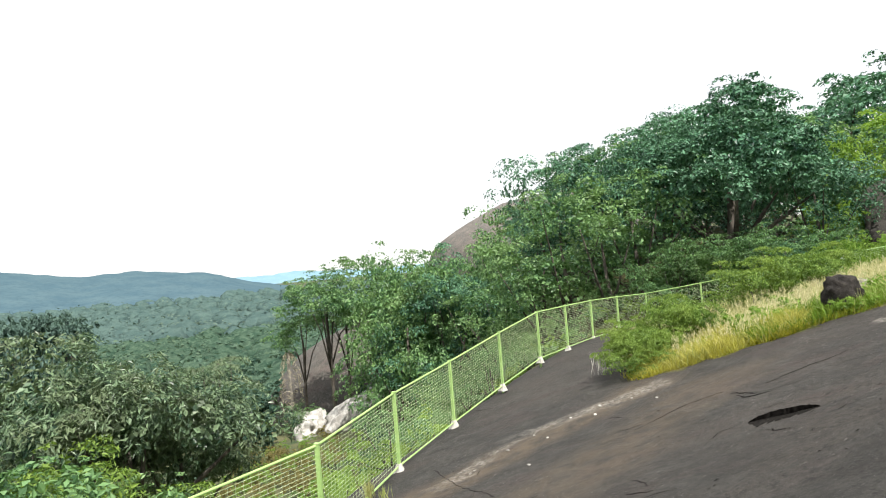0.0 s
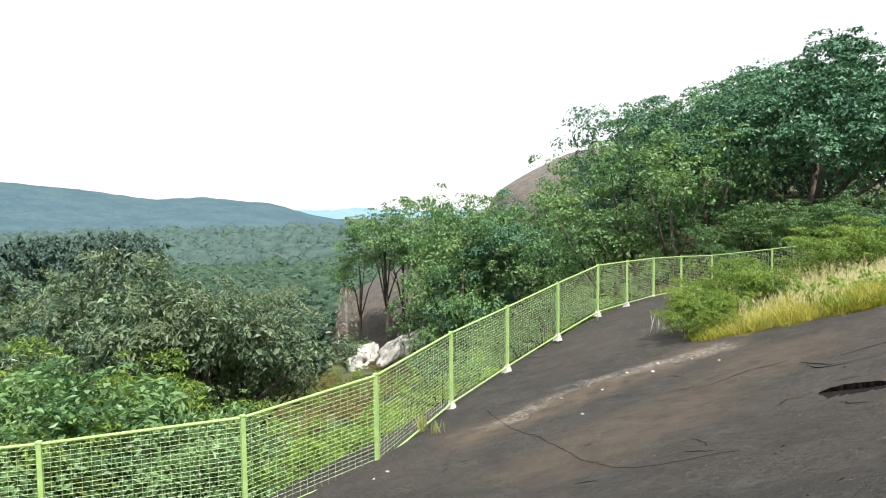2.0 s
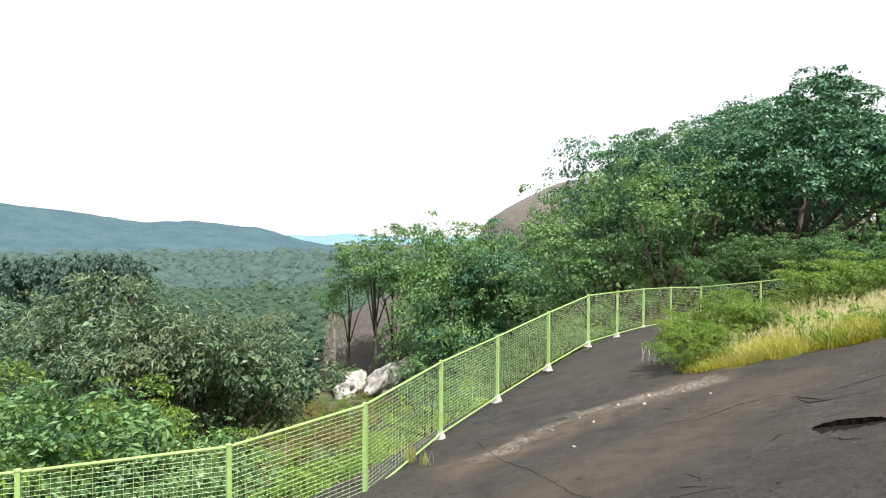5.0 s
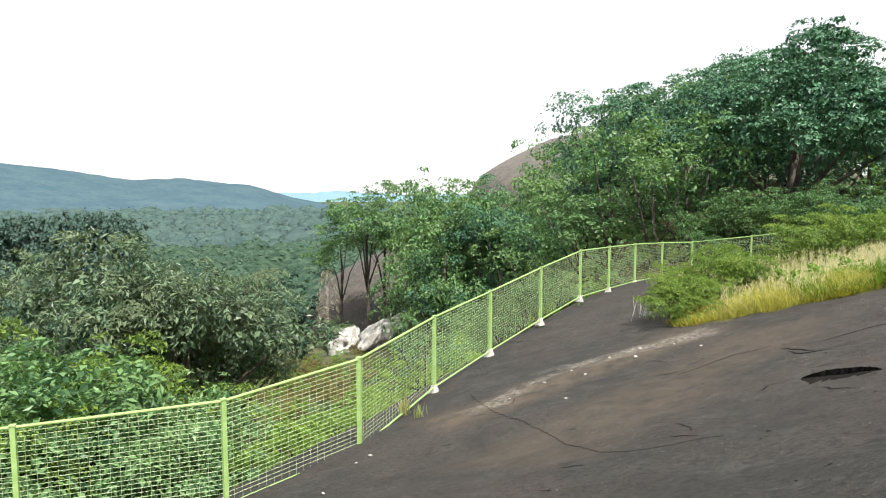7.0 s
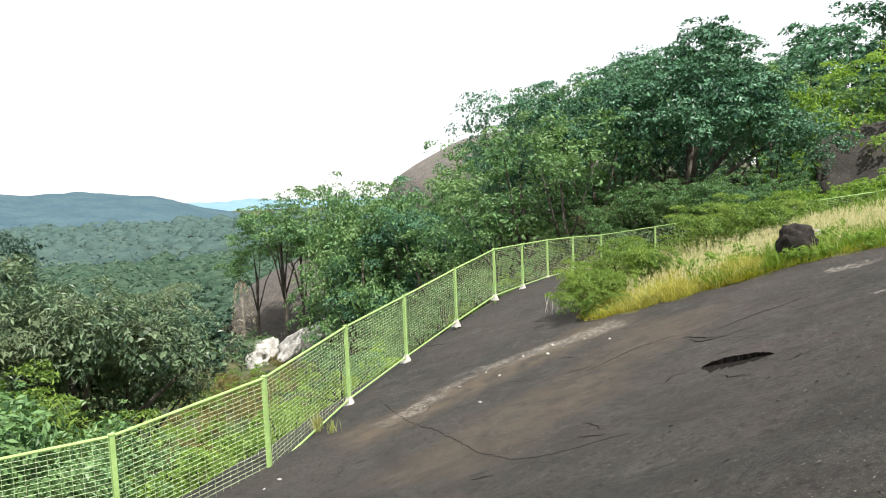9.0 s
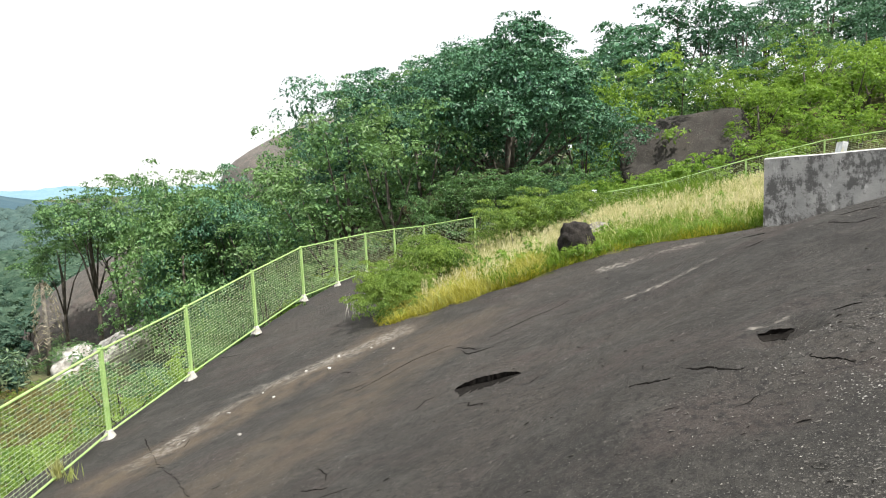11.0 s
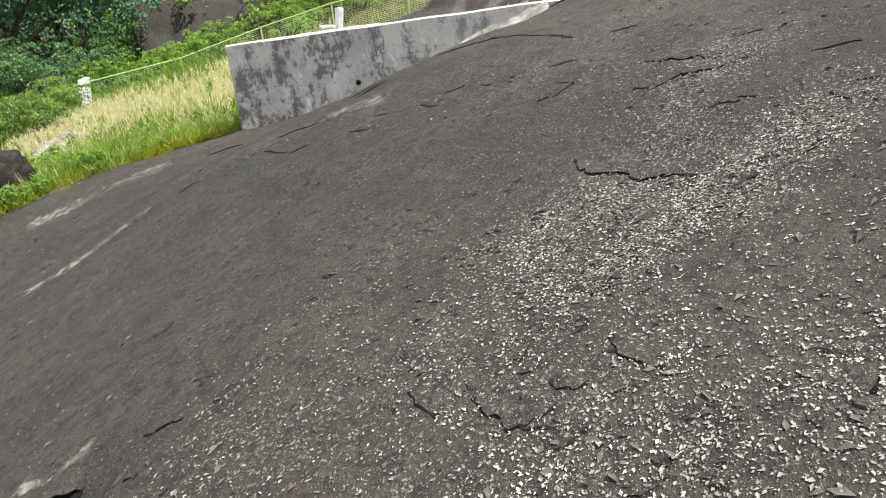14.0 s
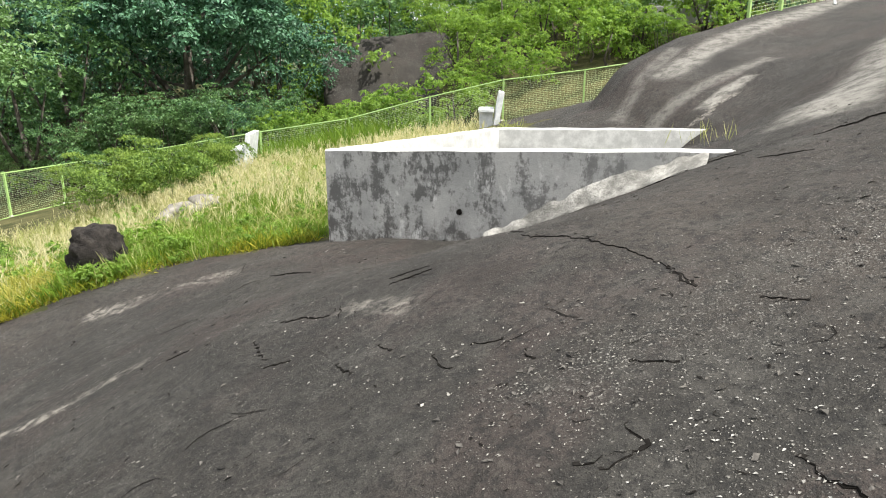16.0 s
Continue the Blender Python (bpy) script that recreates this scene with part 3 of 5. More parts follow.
fence = tagged(new("fence"), "light green painted steel fence with welded mesh panels", "fence", kind="structure")
pm, fm = fence_post_mesh(), footing_mesh()
tops = []
for i, ((x, y), z) in enumerate(zip(POSTS, POST_Z)):
    post = part("post", pm, fence)
    post.location = (x, y, z)
    if i < len(POSTS) - 1:
        (x2, y2) = POSTS[i + 1]
        post.rotation_euler.z = math.atan2(y2 - y, x2 - x)
    foot = part("footing", fm, post, "pale concrete footing")
    foot.location.z = 0.06
    tops.append(Vector((x, y, z + H)))
for a, b in zip(tops, tops[1:]):
    top, low, bm = panel_meshes(a, b)
    part("top_rail", bm_mesh("top_rail", top, GREEN_PAINT), fence)
    part("bottom_rail", bm_mesh("bottom_rail", low, GREEN_PAINT), fence)
    part("wire_mesh", bm_mesh("wire_mesh", bm, WIRE_PAINT), fence)


# ---- upper fence on the hump ----
upper = tagged(new("upper_fence"), "tall light green mesh fence on crest of rock hump", "fence", kind="structure")
U = [(23.4, 15.0), (24.5, 14.8), (26.6, 15.1), (29.2, 15.4), (32.0, 15.6)]
hts = [1.5, 1.35, 2.6, 1.5, 2.6]
utops = []
for (x, y), h in zip(U, hts):
    z = at_land(x, y) - 0.05
    post = part("post", fence_post_mesh(h), upper)
    post.location = (x, y, z)
    utops.append(Vector((x, y, z + 1.35)))
for a, b in zip(utops, utops[1:]):
    top, low, bm = panel_meshes(a, b, 0.09, 0.004)
    low.free()
    part("top_rail", bm_mesh("top_rail", top, GREEN_PAINT), upper)
    wm = part("wire_mesh", bm_mesh("wire_mesh", bm, WIRE_PAINT), upper)
z = at_land(25.9, 14.1)
part("brace", bm_mesh("brace", tube([(25.9, 14.1, z), (26.6, 15.05, z + 2.5)], [0.035, 0.035], 8), WHITEWASH), upper, "pale slanting brace pole")


# ---- rocks ----
def first_at(ob, m):
    ob.matrix_basis = m
    return ob


def rock_mesh(name, size, mat, seed, sub=4, rough=0.22, freq=1.6, flat=0.0):
    bm = bmesh.new()
    bmesh.ops.create_icosphere(bm, subdivisions=sub, radius=1)
    off = Vector((seed * 7.3, seed * 3.1, seed * 5.7))
    for v in bm.verts:
        p = v.co.copy()
        f = 1 + rough * noise.noise(p * freq + off) + rough * 0.5 * noise.noise(p * freq * 2.7 + off) + rough * 0.22 * noise.noise(p * freq * 7 + off)
        v.co = Vector((p.x * size[0], p.y * size[1], p.z * size[2])) * f
        if flat and v.co.z > flat * size[2]:
            v.co.z = flat * size[2] + (v.co.z - flat * size[2]) * 0.3
    return bm_mesh(name, bm, mat, True)


def rock(name, at, size, mat, seed, label, rz=0, **kw):
    ob = tagged(new(name, rock_mesh(name, size, mat, seed, **kw)), label, "rock")
    ob.matrix_world = pose(*at, 0, 0, rz)
    return ob


rock("boulder", (7.33, 14.3, 0.36), (0.37, 0.36, 0.50), ROCK_BLACK, 3, "rough black boulder standing in dry grass at rock edge", rough=0.3, freq=4.2, flat=0.85)
rock("bleached_boulder", (-28.4, 83.0, -18.9), (2.3, 4.2, 2.0), ROCK_WHITE, 5, "smooth sun-bleached boulder among valley shrubs", 30, rough=0.5, freq=1.5)
bpy.data.objects["bleached_boulder"].matrix_world = pose(-28.4, 83.0, -18.9, 0, -28, 20)
rock("bleached_boulder", (-21.4, 80.0, -16.6), (4.2, 3.0, 1.7), ROCK_WHITE, 6, "long sun-bleached boulder below the trees", 30, rough=0.5, freq=1.4)
bpy.data.objects["bleached_boulder.001"].matrix_world = pose(-21.4, 80.0, -16.6, 0, -30, 15)


def outcrop_mesh():
    """A leaning slab of bare rock with a straight upper edge and a broad flat face."""
    bm = bmesh.new()
    bmesh.ops.create_cube(bm, size=1, matrix=Matrix.Diagonal((8.4, 4.0, 6.0, 1)))
    bmesh.ops.subdivide_edges(bm, edges=bm.edges, cuts=15, use_grid_fill=True)
    for v in bm.verts:
        # rounded along its edges
        e = [max(0.0, abs(c) - h + 0.9) for c, h in zip(v.co, (4.2, 2.0, 3.0))]
        k = max(1.0, math.hypot(*e) / 0.9)
        v.co = Vector([math.copysign(abs(c) - d + d / k, c) for c, d in zip(v.co, e)])
        p = v.co.copy()
        v.co.y += 0.55 * (p.z + 3.0) * (0.575 - 0.2125 * p.y)
        v.co.z += 0.10 * noise.noise(p * 0.7) + (-0.5 * smooth((-p.x - 2.2) / 2.0) if p.z > 0 else 0)
        v.co.y += 0.16 * noise.noise(p * 0.6 + Vector((4, 4, 4))) + 0.06 * noise.noise(p * 2.3)
    return bm_mesh("rock_outcrop", bm, ROCK, True)


tagged(first_at(new("rock_outcrop", outcrop_mesh()), pose(26.1, 41.0, 2.1, 0, -6, -30)), "bare dark rock slab among hillside shrubs", "rock")
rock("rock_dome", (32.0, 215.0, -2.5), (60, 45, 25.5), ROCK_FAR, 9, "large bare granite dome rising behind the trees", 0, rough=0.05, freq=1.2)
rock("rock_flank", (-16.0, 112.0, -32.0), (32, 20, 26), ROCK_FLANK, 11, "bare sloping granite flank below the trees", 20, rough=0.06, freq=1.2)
rock("stone", (8.75, 17.5, 0.06), (0.26, 0.2, 0.2), FIELD_STONE, 14, "broken pale stone lying in dry grass", 70, sub=3, rough=0.4)
rock("stone", (9.7, 18.3, 0.2), (0.3, 0.2, 0.22), FIELD_STONE, 15, "broken pale stone lying in dry grass", -20, sub=3, rough=0.4)
rock("stone", (9.2, 18.0, 0.12), (0.5, 0.3, 0.2), FIELD_STONE, 12, "pale broken stones in dry grass", 20, sub=3, rough=0.35)


# ---- cracks and flakes in the rock ----
CRACKS_A = [[(8.85, 11.02), (9.15, 10.42)], [(8.75, 7.75), (8.98, 7.56)], [(8.06, 8.07), (8.29, 7.74)], [(7.39, 8.86), (7.55, 8.73)], [(7.84, 7.99), (7.8, 7.6)], [(7.76, 7.5), (7.89, 7.38)], [(8.01, 6.99), (8.01, 6.78)],
            [(8.24, 6.93), (8.24, 6.77)], [(8.34, 6.49), (8.31, 6.3)], [(8.49, 6.38), (8.6, 6.26)], [(8.6, 6.1), (8.56, 5.99)], [(9.49, 5.51), (9.53, 5.31)], [(9.57, 6.15), (9.46, 5.84)], [(9.7, 6.97), (9.63, 6.54)],
            [(8.75, 5.6), (8.85, 5.43)], [(8.22, 5.23), (8.35, 5.2)], [(8.43, 5.33), (8.4, 5.19)]]
CRACKS_B = [[(8.19, 4.69), (8.21, 4.56), (8.3, 4.47), (8.34, 4.21)], [(8.5, 4.45), (8.51, 4.31)], [(8.75, 4.3), (8.81, 4.21)], [(7.85, 4.1), (7.85, 4.0)], [(7.39, 4.62), (7.29, 4.42), (7.28, 4.3), (7.23, 4.19), (7.25, 4.05), (7.26, 3.95)],
            [(7.17, 3.83), (7.12, 3.76), (7.16, 3.73)], [(7.84, 3.65), (7.76, 3.56)], [(7.89, 4.06), (7.87, 3.94)], [(8.37, 3.85), (8.39, 3.65)], [(7.95, 3.57), (7.94, 3.49)], [(8.19, 5.33), (8.39, 5.17)]]
CRACKS_C = [[(6.21, 3.79), (6.15, 3.7), (6.13, 3.6)], [(5.83, 4.24), (5.77, 4.08)], [(5.87, 4.03), (5.82, 3.86), (5.91, 3.79)], [(5.99, 3.85), (6.02, 3.75)], [(6.29, 3.19), (6.19, 3.14)], [(5.38, 5.17), (5.49, 5.05)],
            [(5.98, 2.44), (5.89, 2.42), (5.79, 2.35)], [(6.28, 2.59), (6.17, 2.47)], [(6.81, 2.94), (6.68, 2.82)], [(7.44, 3.35), (7.23, 3.09)], [(6.95, 2.71), (6.66, 2.59)]]
CRACKS_D = [[(4.7, 4.59), (4.72, 4.29)], [(4.1, 5.56), (4.25, 5.27)], [(4.37, 5.31), (4.44, 4.81)], [(4.52, 11.01), (5.2, 11.25), (6.0, 11.4)], [(4.02, 11.32), (4.24, 10.56)], [(8.58, 4.81), (8.45, 4.32)], [(-1.31, 19.97), (-0.22, 18.92)],
            [(-1.41, 13.62), (-0.7, 11.6), (-0.02, 9.94), (0.56, 8.29), (0.92, 7.48), (1.35, 7.03), (2.1, 6.9)], [(3.5, 8.9), (3.84, 8.64), (4.18, 8.36)], [(11.9, 8.35), (12.6, 7.6)], [(12.7, 7.1), (13.6, 6.3)]]
CRACKS_E = [[(5.0, 5.42), (5.17, 5.27)], [(9.86, 7.84), (9.64, 7.3), (9.68, 7.01), (9.61, 6.54), (9.58, 6.26), (9.48, 5.95), (9.43, 5.81)], [(12.84, 8.66), (12.55, 7.75)], [(12.07, 7.21), (12.0, 6.7)], [(8.82, 7.89), (9.03, 7.67)],
            [(2.4, 11.11), (3.39, 11.7), (4.0, 11.61)], [(4.03, 11.02), (4.05, 10.5), (4.39, 10.32)], [(1.68, 7.49), (1.93, 7.25)], [(0.49, 7.1), (0.73, 7.0)]]
crng = random.Random(4)


def crack_mesh(line, wide, lift):
    """A thin flake of rock that stands up along a crevice: a sloping back, a raised lip and a near-black strip that
    paints the gap's shade below it.
    """
    pts = [Vector((*p, 0)) for p in line]
    fine = []
    for a, b in zip(pts, pts[1:]):
        k = max(4, int((b - a).length / 0.022))
        fine += [a.lerp(b, i / k) for i in range(k)]
    fine.append(pts[-1])
    verts, faces = [], []
    n = len(fine)
    size, seed = (fine[-1] - fine[0]).length, crng.uniform(0, 50)
    way = (fine[-1] - fine[0]).normalized()
    side = Vector((-way.y, way.x, 0))
    if side.dot(Vector((-0.75, -0.6, 0))) < 0:
        side = -side
    for i, p in enumerate(fine):
        f = math.sin(math.pi * (i + 0.35) / (n - 0.3)) ** 0.6
        s0 = Vector((p.x * 9, p.y * 9, seed))
        q = p + side * (0.055 * min(size, 0.6) * noise.noise(s0) + 0.018 * min(size, 0.6) * noise.noise(s0 * 4) + 0.011 * crng.uniform(-1, 1))
        w = wide * f * (0.75 + 0.9 * noise.noise(s0 * 2.3 + Vector((5, 5, 5))))
        h = lift * f * (crng.uniform(0.7, 1.2) if wide < 0.1 else crng.uniform(0.96, 1.04))
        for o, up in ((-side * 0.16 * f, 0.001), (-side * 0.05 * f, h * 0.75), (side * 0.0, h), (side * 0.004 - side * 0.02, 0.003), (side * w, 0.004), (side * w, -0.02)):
            v = q + o
            verts.append((v.x, v.y, ground_z(v.x, v.y) + up))
    for i in range(n - 1):
        for j in range(5):
            faces.append((i * 6 + j, i * 6 + 6 + j, i * 6 + 7 + j, i * 6 + 1 + j))
    me = mesh_np("crack", verts, faces, [ROCK, CRACK], False)
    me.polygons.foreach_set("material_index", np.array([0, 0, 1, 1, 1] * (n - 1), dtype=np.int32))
    return me


for cracks in (CRACKS_A, CRACKS_B, CRACKS_C, CRACKS_D, CRACKS_E):
    for line in cracks:
        far = math.dist(line[0], (6, 3))
        size = sum(math.dist(a, b) for a, b in zip(line, line[1:]))
        wide = min(0.002 + 0.005 * size + 0.0010 * far, 0.022)
        lift = min(0.006 + 0.009 * size, 0.025)
        if size > 1.5:
            wide, lift = 0.004, 0.008
        # the dark of the worn hole, painted as a wide near-black strip
        if line[0] == (5.0, 5.42):
            wide, lift = 0.075, 0.045
        # broad near-black strip paints the shade of a deep recess
        if line[0] == (3.5, 8.9):
            wide, lift = 0.26, 0.085
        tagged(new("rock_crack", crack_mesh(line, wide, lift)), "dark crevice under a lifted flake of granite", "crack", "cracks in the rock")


# ---- lichen flakes and hairline cracks, past counting ----
def band_weight(x, y):
    """How thickly the pale flakes lie at a place."""
    def near_line(a, b, w):
        ax, ay, bx, by = *a, *b
        t = np.clip(((x - ax) * (bx - ax) + (y - ay) * (by - ay)) / ((bx - ax) ** 2 + (by - ay) ** 2), 0, 1)
        return np.exp(-((x - ax - t * (bx - ax)) ** 2 + (y - ay - t * (by - ay)) ** 2) / (2 * w * w))
    wave = 0.5 + 0.5 * np.sin(x * 2.3 + np.sin(y * 1.9) * 1.5) * np.sin(y * 2.9 + x * 0.8)
    fine_wave = 0.5 + 0.5 * np.sin(x * 7.1 + np.sin(y * 6.3) * 2) * np.sin(y * 8.7 - x * 3.1)
    w = np.maximum(0.46 * near_line((4.2, 3.0), (5.9, 3.25), 0.62), 0.10 * near_line((6.2, 3.4), (13, 5.0), 1.2))
    for a, b, r, f in (((5.5, 4.5), (6.1, 4.15), 0.26, 1.0), ((5.3, 3.95), (6.2, 3.75), 0.28, 0.6), ((6.1, 4.15), (7.9, 3.6), 0.17, 0.95), ((6.7, 4.35), (8.5, 4.2), 0.22, 0.65), ((8.6, 5.6), (11.4, 5.4), 0.3, 0.55), ((4.4, 3.6), (6.6, 3.0), 0.5, 0.45)):
        w = np.maximum(w, f * near_line(a, b, r))
    return w * (0.08 + 1.25 * wave ** 1.4) * (0.3 + 1.2 * fine_wave) + 0.03


def sheet_z(x, y):
    i = np.clip(np.searchsorted(gx, x) - 1, 0, nx - 2)
    j = np.clip(np.searchsorted(gy, y) - 1, 0, ny - 2)
    u, v = (x - gx[i]) / (gx[i + 1] - gx[i]), (y - gy[j]) / (gy[j + 1] - gy[j])
    return (GZ[i, j] * (1 - v) + GZ[i, j + 1] * v) * (1 - u) + (GZ[i + 1, j] * (1 - v) + GZ[i + 1, j + 1] * v) * u


def flakes(name, label, n, lo, hi, mat, seed, tilt, long=1.5, weight=band_weight, box_xy=(2.0, 14.0, 1.6, 12.0)):
    rng = np.random.default_rng(seed)
    x, y = rng.uniform(box_xy[0], box_xy[1], n * 6), rng.uniform(box_xy[2], box_xy[3], n * 6)
    keep = rng.uniform(0, 1.0, n * 6) < weight(x, y)
    x, y = x[keep][:n], y[keep][:n]
    m = len(x)
    size = lo + (hi - lo) * rng.random(m) ** 3
    a = rng.uniform(0, 2 * np.pi, m)
    da, db = np.stack([np.cos(a), np.sin(a)], 1), np.stack([-np.sin(a), np.cos(a)], 1)
    c = np.stack([x, y], 1)
    corners = []
    for k, (p, q) in enumerate(((-1, 0.1), (-0.2, -0.7), (1, -0.1), (0.3, 0.8))):
        xy = c + da * (size * p * long * rng.uniform(0.6, 1.2, m))[:, None] + db * (size * q * rng.uniform(0.6, 1.2, m))[:, None]
        lift = 0.004 + size * tilt * (rng.random(m) if k % 2 else 0.0)
        corners.append(np.column_stack([xy, sheet_z(xy[:, 0], xy[:, 1]) + lift]))
    v = np.stack(corners, 1).reshape(-1, 3)
    tagged(new(name, mesh_np(name, v, np.arange(4 * m).reshape(m, 4), mat)), label, "lichen", kind="stuff")


LICHEN = plain_material("pale_flaking_lichen", (0.24, 0.23, 0.205), (0.40, 0.385, 0.35), 9, 0.95, 0.1, 0.4, 0.004)
FLAKE = plain_material("lifted_rock_flake", (0.065, 0.06, 0.056), (0.15, 0.14, 0.125), 9, 0.9, 0.2, 0.4, 0.004)
flakes("lichen_flakes", "small pale flakes of lichen on dark rock", 62000, 0.0020, 0.0068, LICHEN, 31, 0.45, 1.2)
LICHEN_THICK = plain_material("thick_pale_lichen", (0.22, 0.21, 0.195), (0.46, 0.45, 0.42), 9, 0.95, 0.1, 0.4, 0.004)
flakes("lichen_band", "thick pale lichen crust flaking along a band of rock", 19000, 0.0018, 0.0070, LICHEN_THICK, 35, 0.6, 1.4, band_weight, (4.4, 9.4, 2.9, 5.2))
flakes("rock_flakes", "small lifted flakes of dark rock", 17000, 0.004, 0.017, FLAKE, 32, 0.8, 1.5, lambda x, y: band_weight(x, y) * 0.8 + 0.015)
flakes("rock_scales", "dark scales of weathered rock lifting from the slope", 3200, 0.008, 0.026, ROCK, 36, 0.6, 1.8, lambda x, y: band_weight(x, y) * 0.7 + 0.01)
# flat near-black quads; the dark of pits is colour only
flakes("dark_chips", "black weathered chips and pits on the rock", 7000, 0.0025, 0.010, CRACK, 37, 0.2, 2.2, lambda x, y: band_weight(x, y) * 0.6 + 0.008)
flakes("far_chips", "pale grit scattered down the lower rock", 5000, 0.004, 0.012, LICHEN, 38, 0.3, 1.6, lambda x, y: 0.02 + 0.25 * (np.sin(x * 1.9 + y * 0.7) > 0.75), (-2.0, 10.0, 6.0, 17.0))
hrng = random.Random(77)
hv, hf = [], []
for i in range(380):
    if i < 300:
        x, y = hrng.uniform(3.5, 13.5), hrng.uniform(2.2, 10.5)
        ln, w = 0.03 + 0.3 * hrng.random() ** 3, hrng.uniform(0.0016, 0.0055)
    else:
        x, y = hrng.uniform(-1.5, 9.0), hrng.uniform(6.0, 18.0)
        ln, w = 0.08 + 0.7 * hrng.random() ** 3, hrng.uniform(0.004, 0.013)
    turn = hrng.gauss(-0.9, 0.5)
    k = 6
    for j in range(k + 1):
        f = j / k
        turn += hrng.gauss(0, 0.5)
        ww = w * math.sin(math.pi * (f * 0.9 + 0.05))
        for s in (-1, 1):
            qx, qy = x - math.sin(turn) * ww * s, y + math.cos(turn) * ww * s
            hv.append((qx, qy, ground_z(qx, qy) + 0.005))
        x, y = x + math.cos(turn) * ln / k, y + math.sin(turn) * ln / k
        if j:
            b = len(hv) - 4
            hf.append((b, b + 1, b + 3, b + 2))
tagged(new("hairline_cracks", mesh_np("hairline_cracks", hv, hf, CRACK)), "fine dark cracks scattered over the rock", "crack", kind="stuff")


# ---- trees and shrubs ----
def pad_leaves(rng, lobes, total, pads, radius, flat, leaf, ratio, droop):
    """Leaves lying in rounded pads on the lobes, thick above and outside, open below, with gaps between."""
    c, o = crown_points(rng, lobes, pads)
    r = radius * rng.uniform(0.55, 1.3, pads)
    pick = rng.choice(pads, total, p=r * r / (r * r).sum())
    d = rng.normal(0, 0.6, (total, 3)) + o[pick] * 0.8 + np.array([0, 0, 0.6])
    d /= np.linalg.norm(d, axis=1, keepdims=True) + 1e-9
    p = c[pick] + d * r[pick, None] * np.array([1, 1, flat]) * rng.uniform(0.72, 1.08, (total, 1))
    k = int(total * 0.72)
    v, q = canopy_np(rng, p[:k], d[:k], leaf, ratio, droop)
    v2, q2 = leaves_np(rng, p[k:], d[k:], leaf * 1.1, ratio * 0.9, 0.18, droop + 0.3, 0.5)
    return np.concatenate([v, v2]), np.concatenate([q, q2 + len(v)])


def crown_mesh(name, rng, lobes, tufts, per, leaf, mat, spread=0.22, droop=0.1, ratio=0.45, flat=0.6):
    mean = float(np.mean([l[1][0] for l in lobes[1:]]))
    v, q = pad_leaves(rng, lobes, tufts * per, max(tufts // 5, 20), mean * spread * 1.2, flat, leaf, ratio, droop)
    # shaded leaves deep inside the crown
    n = int(tufts * 2.0)
    d = rng.normal(0, 1, (n, 3))
    d /= np.linalg.norm(d, axis=1, keepdims=True)
    pick = rng.integers(0, len(lobes), n)
    c, r = np.array([l[0] for l in lobes])[pick], np.array([l[1] for l in lobes])[pick]
    v2, q2 = canopy_np(rng, c + d * r * 0.58, d, leaf * 1.2, 0.65, droop)
    return mesh_np(name, np.concatenate([v, v2]), np.concatenate([q, q2 + len(v)]), mat)


def round_lobes(rng, n, spread, size, height, base):
    lobes = [((0, 0, base + height * 0.42), (spread * 0.62, spread * 0.62, height * 0.40))]
    for i in range(n):
        a, r = i * 2.4 + rng.uniform(-0.5, 0.5), spread * rng.uniform(0.45, 0.95)
        z = base + height * ((i * 0.618) % 1.0 * 0.8 + 0.12) * (1.15 - 0.4 * r / spread)
        s = size * rng.uniform(0.65, 1.2)
        lobes.append(((r * np.cos(a), r * np.sin(a), z), (s, s, s * 0.72)))
    return lobes


def limb_mesh(lobe_of, base, radius):
    bm = bmesh.new()
    for c, r in [lobe_of]:
        sub = tube([(0, 0, base * 0.55), (c[0] * 0.35, c[1] * 0.35, base * 0.6 + c[2] * 0.25), (c[0] * 0.95, c[1] * 0.95, c[2])], [radius * 0.55, radius * 0.4, radius * 0.12], 6)
        tmp = bpy.data.meshes.new("tmp")
        sub.to_mesh(tmp)
        sub.free()
        bm.from_mesh(tmp)
        bpy.data.meshes.remove(tmp)
    return bm_mesh("limb", bm, BARK, True)


def tree(name, seed, label, spread, height, base, n_lobes, lobe, tufts, per, leaf, mat, radius=0.22, droop=0.15, ratio=0.45, pad=0.5, flat=0.6, lobes=None):
    """One tree at the origin: tapered trunk, limbs and a crown of single leaves."""
    rng = np.random.default_rng(seed)
    ob = tagged(new(name), label, "tree" if base > 0.55 else "shrub")
    lobes = lobes or round_lobes(rng, n_lobes, spread, lobe, height, base)
    trunk = [(0, 0, -0.6), (0.1 * spread * 0.2, 0.05, base * 0.5), (-0.08, 0.1, base), (0.1, -0.1, base + height * 0.5)]
    part("trunk", bm_mesh("trunk", tube(trunk, [radius * 1.35, radius, radius * 0.8, radius * 0.3], 9), BARK, True), ob)
    for lobe_of in lobes[1:6 if base > 0.55 else 1]:
        part("limb", limb_mesh(lobe_of, base + 0.3, radius), ob)
    part("crown", crown_mesh("crown", rng, lobes, tufts, per, leaf, mat, pad, droop, ratio, flat), ob)
    return ob


def at(x, y, rz=0, s=1.0, sink=0.1, dz=0.0, sz=None):
    return pose(x, y, at_land(x, y) - sink + dz, 0, 0, rz) @ Matrix.Diagonal((s, s, sz or s, 1))


def first(ob, m):
    ob.matrix_basis = m
    return ob


def again(ob, m):
    """A further copy, whose size is that of m alone."""
    return copy_thing(ob, m @ Matrix.Diagonal((1 / ob.scale.x, 1 / ob.scale.y, 1 / ob.scale.z, 1)))


